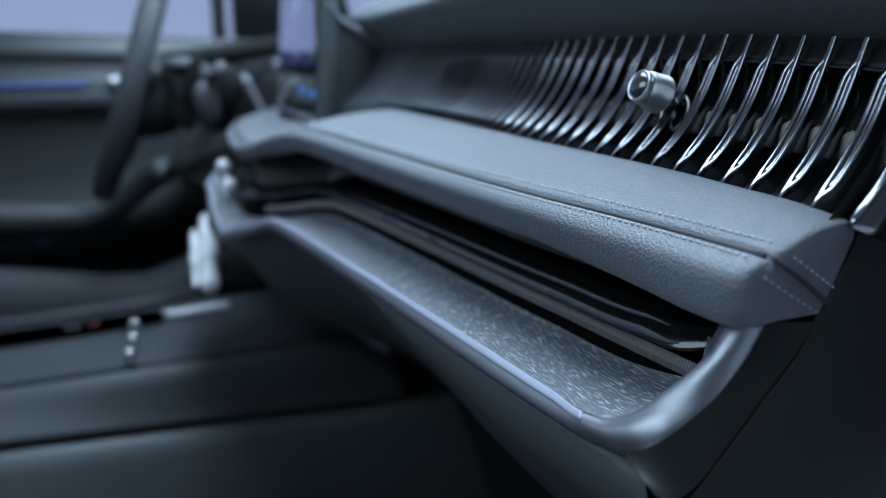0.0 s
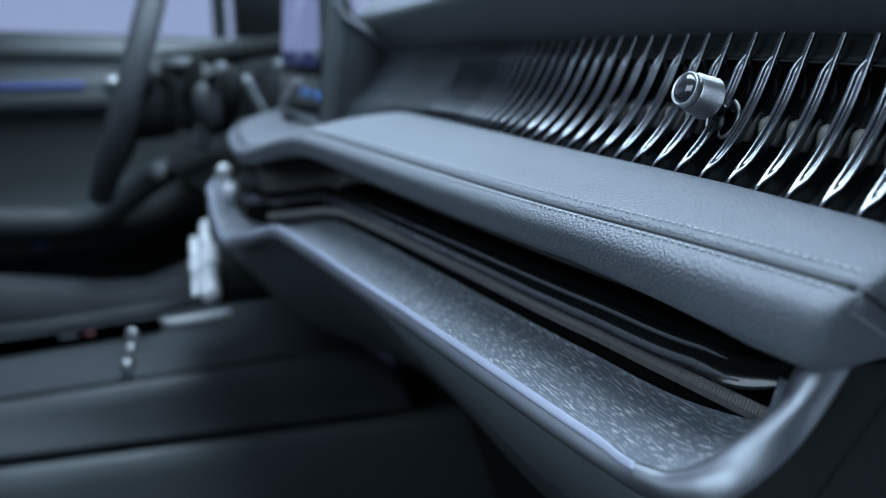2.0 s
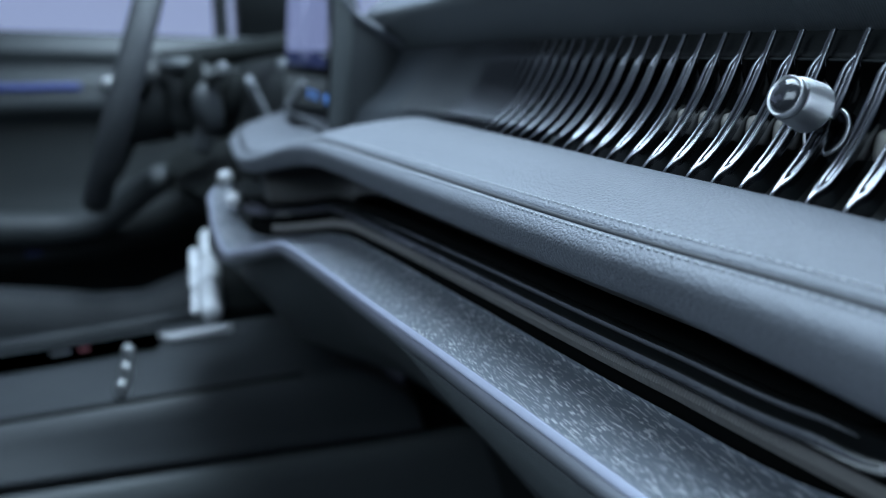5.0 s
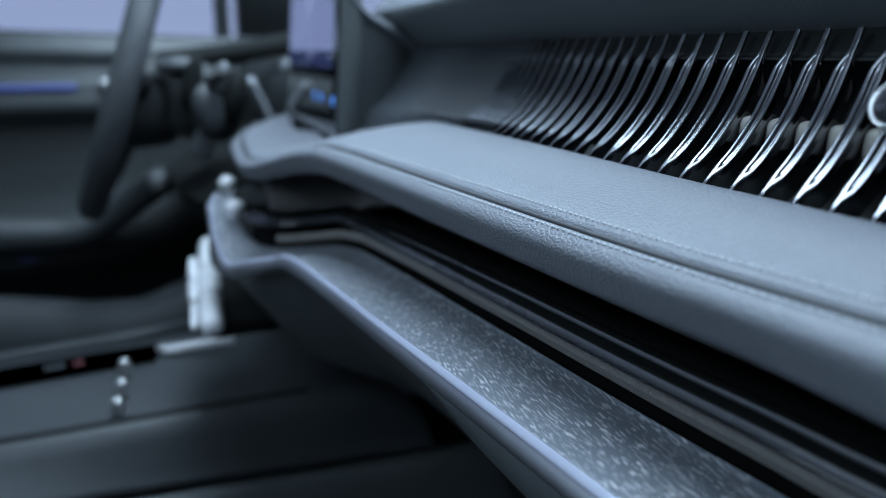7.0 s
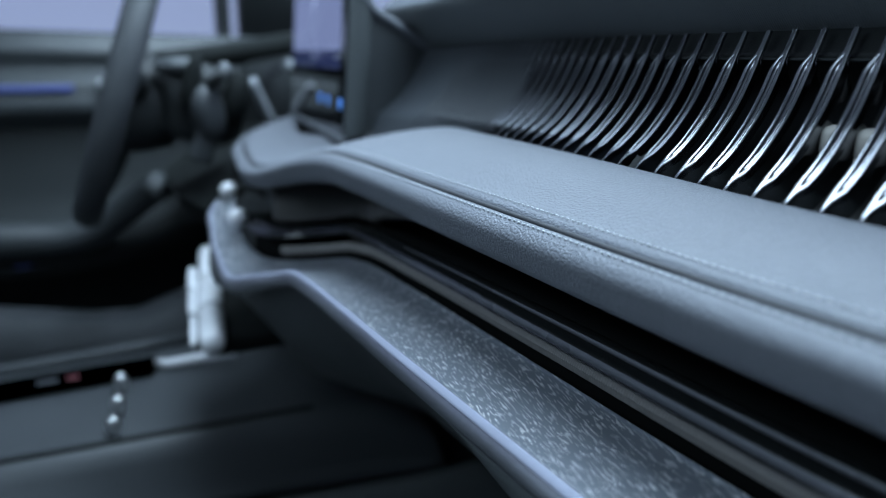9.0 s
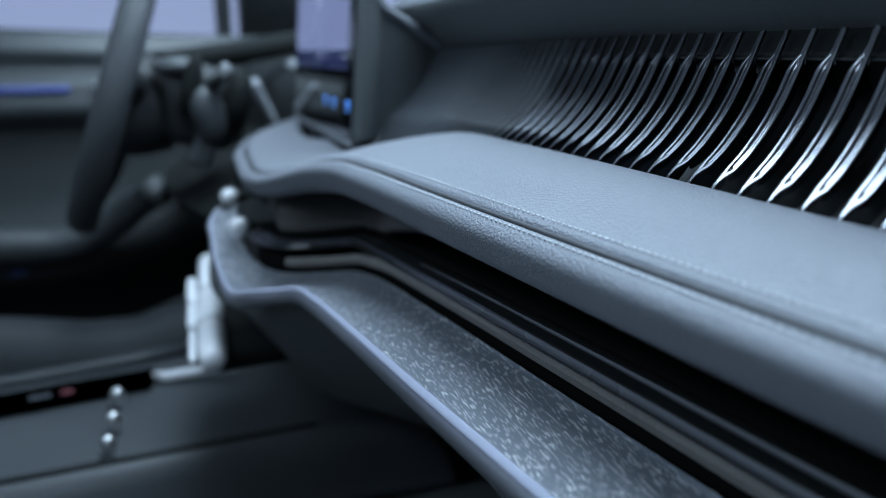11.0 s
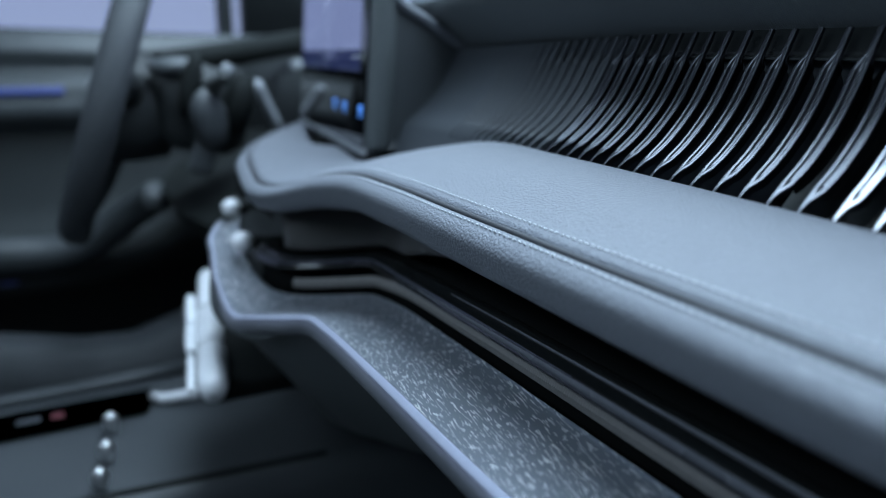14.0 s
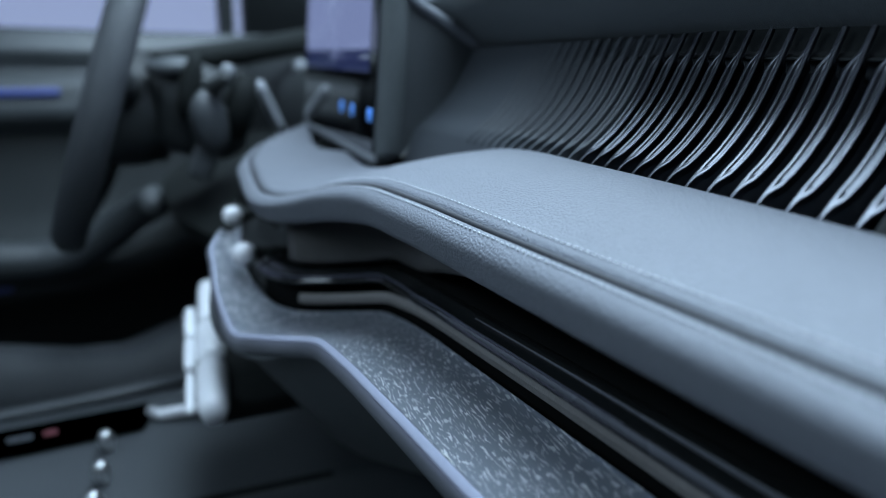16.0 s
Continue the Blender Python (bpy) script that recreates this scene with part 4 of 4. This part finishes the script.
under(part("stalk", tube([(-1.20, 0.280, 0.976), (-1.20, 0.272, 0.945), (-1.20, 0.262, 0.908)], lambda k: 0.012 + 0.006 * math.sin(math.pi * k), 12), BLACK, label="black control stalk"), column)
knee = thing("knee_panel", (-1.32, 0.3, 0.8), "dark grey knee panel under the steering column", "panel")
rows = []
KNEE = smooth_table([(1.16, 0.34, 0.80), (1.2, 0.28, 0.834), (1.26, 0.265, 0.840), (1.4, 0.27, 0.84), (1.55, 0.29, 0.84), (1.66, 0.32, 0.84)])
for u in steps(1.16, 1.66, 24):
    y0, z0 = KNEE(u)
    rows.append([(-u, y0 + 0.12, z0 + 0.06), (-u, y0 + 0.03, z0 + 0.012), (-u, y0, z0), (-u, y0 - 0.03, z0 - 0.016), (-u, y0 - 0.06, z0 - 0.028), (-u, y0 - 0.05, z0 - 0.05), (-u, y0 + 0.10, z0 - 0.2)])
under(part("upper_shell", loft([r[:5] for r in rows]), BLACK), knee)
under(part("lower_lip", loft([r[4:] for r in rows]), BLACK), knee)

# driver-side dashboard beyond the screen
ddash = thing("driver_dashboard", (-1.4, 0.4, 0.95), "dark driver-side dashboard with thin silver lines", "dashboard")
rows = []
for u in (1.0, 1.1, 1.3, 1.5, 1.70):
    rows.append([(-u, 0.375, 0.88), (-u, 0.375, 0.915), (-u, 0.38, 0.94), (-u, 0.39, 0.965), (-u, 0.44, 1.0), (-u, 0.47, 1.022), (-u, 0.55, 1.03), (-u, 0.8, 1.02)])
under(part("skin", loft(rows), DARKDASH), ddash)
under(part("silver_line", tube([(-1.3480, 0.3610, 0.893), (-1.3417, 0.3521, 0.910), (-1.3258, 0.3281, 0.9555), (-1.3230, 0.3240, 0.963)], 0.0068, 10), PALELINE, label="pale silver line"), ddash)
under(part("cowl_edge", tube([(-1.45, 0.20, 0.984), (-1.45, 0.239, 0.9885), (-1.45, 0.33, 1.001), (-1.45, 0.44, 1.0185)], 0.018, 10), BLACK, label="black cowl edge"), ddash)
kn = thing("round_outlet", (-1.416, 0.410, 0.980), "small round silver trim button on the driver's dashboard", "button")
part("cap", spin([(0.009, -0.008), (0.0115, 0.0), (0.009, 0.005), (0.003, 0.007)], 24, (0, 0, 0), (0.8, -0.6, 0)), ARM, kn)

# ---- driver's door ----
door = thing("door_1", (-1.72, 0.0, 0.8), "dark driver's door with blue ambient strip and silver handle end", "car door", kind="structure")
rows = []
for y in (-1.4, -0.4, -0.03, 0.11, 0.22, 0.30, 0.40, 0.50, 0.62):
    b = 1.042 - 0.01 * max(0, min(1, (y + 0.03) / 0.4))
    c = 0.70 + 0.05 * max(0, (y - 0.1) / 0.3)
    rows.append([(-1.80, y, b - 0.004), (-1.735, y, b), (-1.718, y, b - 0.006), (-1.705, y, b - 0.030), (-1.70, y, b - 0.040), (-1.715, y, b - 0.052), (-1.712, y, 0.965), (-1.665, y, 0.958),
                 (-1.658, y, 0.950), (-1.662, y, 0.930), (-1.66, y, 0.926), (-1.655, y, 0.905), (-1.672, y, 0.893), (-1.69, y, 0.875), (-1.70, y, c + 0.06), (-1.62, y, c + 0.012), (-1.605, y, c), (-1.605, y, c - 0.05),
                 (-1.63, y, c - 0.07), (-1.69, y, c - 0.09), (-1.70, y, 0.3)])
under(part("upper_panel", loft([r[:14] for r in rows]), DOORSKIN), door)
# lower door split off and darkened, as little light falls there
under(part("lower_door_shade", loft([r[13:] for r in rows]), CARPET, label="lower door panel, coloured near black for shade"), door)
under(part("armrest_roll", tube(resample([(-1.6000, -0.1344, 0.7142), (-1.6000, -0.0060, 0.7009), (-1.6000, 0.0584, 0.6974), (-1.5900, 0.1016, 0.7057), (-1.5700, 0.1410, 0.7301), (-1.5400, 0.1745, 0.7605), (-1.4800, 0.2077, 0.7942)], 30), lambda k: 0.032 - 0.008 * k, 14), DOORSKIN, label="rounded grey armrest edge"), door)
under(part("blue_strip", box((0.006, 1.3, 0.012), (-1.659, -0.545, 0.943), 0.002), BLUE, label="blue ambient light strip"), door)
under(part("handle_end", box((0.02, 0.036, 0.020), (-1.655, 0.160, 0.947), 0.006, 3), BRIGHT, label="polished handle end"), door)
under(part("footwell_light", box((0.01, 0.03, 0.012), (-1.61, -0.005, 0.655), 0.003), BLUE, label="small blue light"), door)
under(part("window_frame", box((0.05, 0.022, 0.6), (-1.76, 0.385, 1.32), 0.006), PLASTIC), door)
mir = thing("pillar", (-1.78, 0.48, 1.1), "dark windscreen pillar with corner trim", "pillar")
rows = [[(-1.74 + dx, 0.42, 1.03), (-1.74 + dx, 0.70, 1.03), (-1.74 + dx, 0.62, 1.30), (-1.74 + dx, 0.42, 1.30)] for dx in (0.0, -0.05)]
under(part("corner_trim", loft(rows, closed=True, caps=True), PLASTIC), mir)

# ---- shell of the car and the studio ----
def slab_struct(name, size, at, m, label, cat):
    ob = part(name, box(size), m, smooth=False)
    ob.location = at
    return tagged(ob, label, cat, kind="structure")


slab_struct("floor", (1.9, 2.4, 0.03), (-0.85, -0.3, 0.285), CARPET, "black carpeted cabin floor", "floor")
slab_struct("firewall", (1.9, 0.03, 0.75), (-0.85, 0.85, 0.66), CARPET, "black bulkhead behind the dashboard", "bulkhead")
# short roof piece out of view, added to block the softbox in the fins
slab_struct("unseen_roof_strip", (1.45, 0.33, 0.04), (-1.075, -0.065, 1.40), HEADLINER, "unseen pale grey roof strip, added to shape the fin reflections", "headliner")
# unseen wall, its height set to cut the rear lamp and darken reflections
slab_struct("light_block_rear", (1.7, 0.05, 1.02), (-0.95, -0.78, 0.81), CARPET, "unseen dark wall, added behind the seats to block light", "wall")
# unseen room round the car; its tones are chosen for bounce and reflections
slab_struct("ground", (14, 14, 0.05), (-0.5, 0, -0.025), WALL, "pale studio floor under the car", "floor")
slab_struct("wall_north", (14, 0.1, 4.2), (-0.5, 6, 2.1), WALL, "unseen white studio wall that bounces light back", "wall")
slab_struct("wall_south", (14, 0.1, 4.2), (-0.5, -6, 2.1), DIM, "unseen studio wall, grey tone set for the reflections", "wall")
slab_struct("wall_east", (0.1, 12, 4.2), (5.5, 0, 2.1), WALL, "unseen white studio wall that bounces light back", "wall")
slab_struct("ceiling", (14, 12, 0.1), (-0.5, 0, 4.25), DIM, "unseen studio ceiling, grey tone set for the reflections", "ceiling")
slab_struct("backdrop", (0.1, 12, 4.2), (-6.5, 0, 2.1), GLOWWALL, "lavender studio backdrop that glows in place of lamplight", "backdrop")
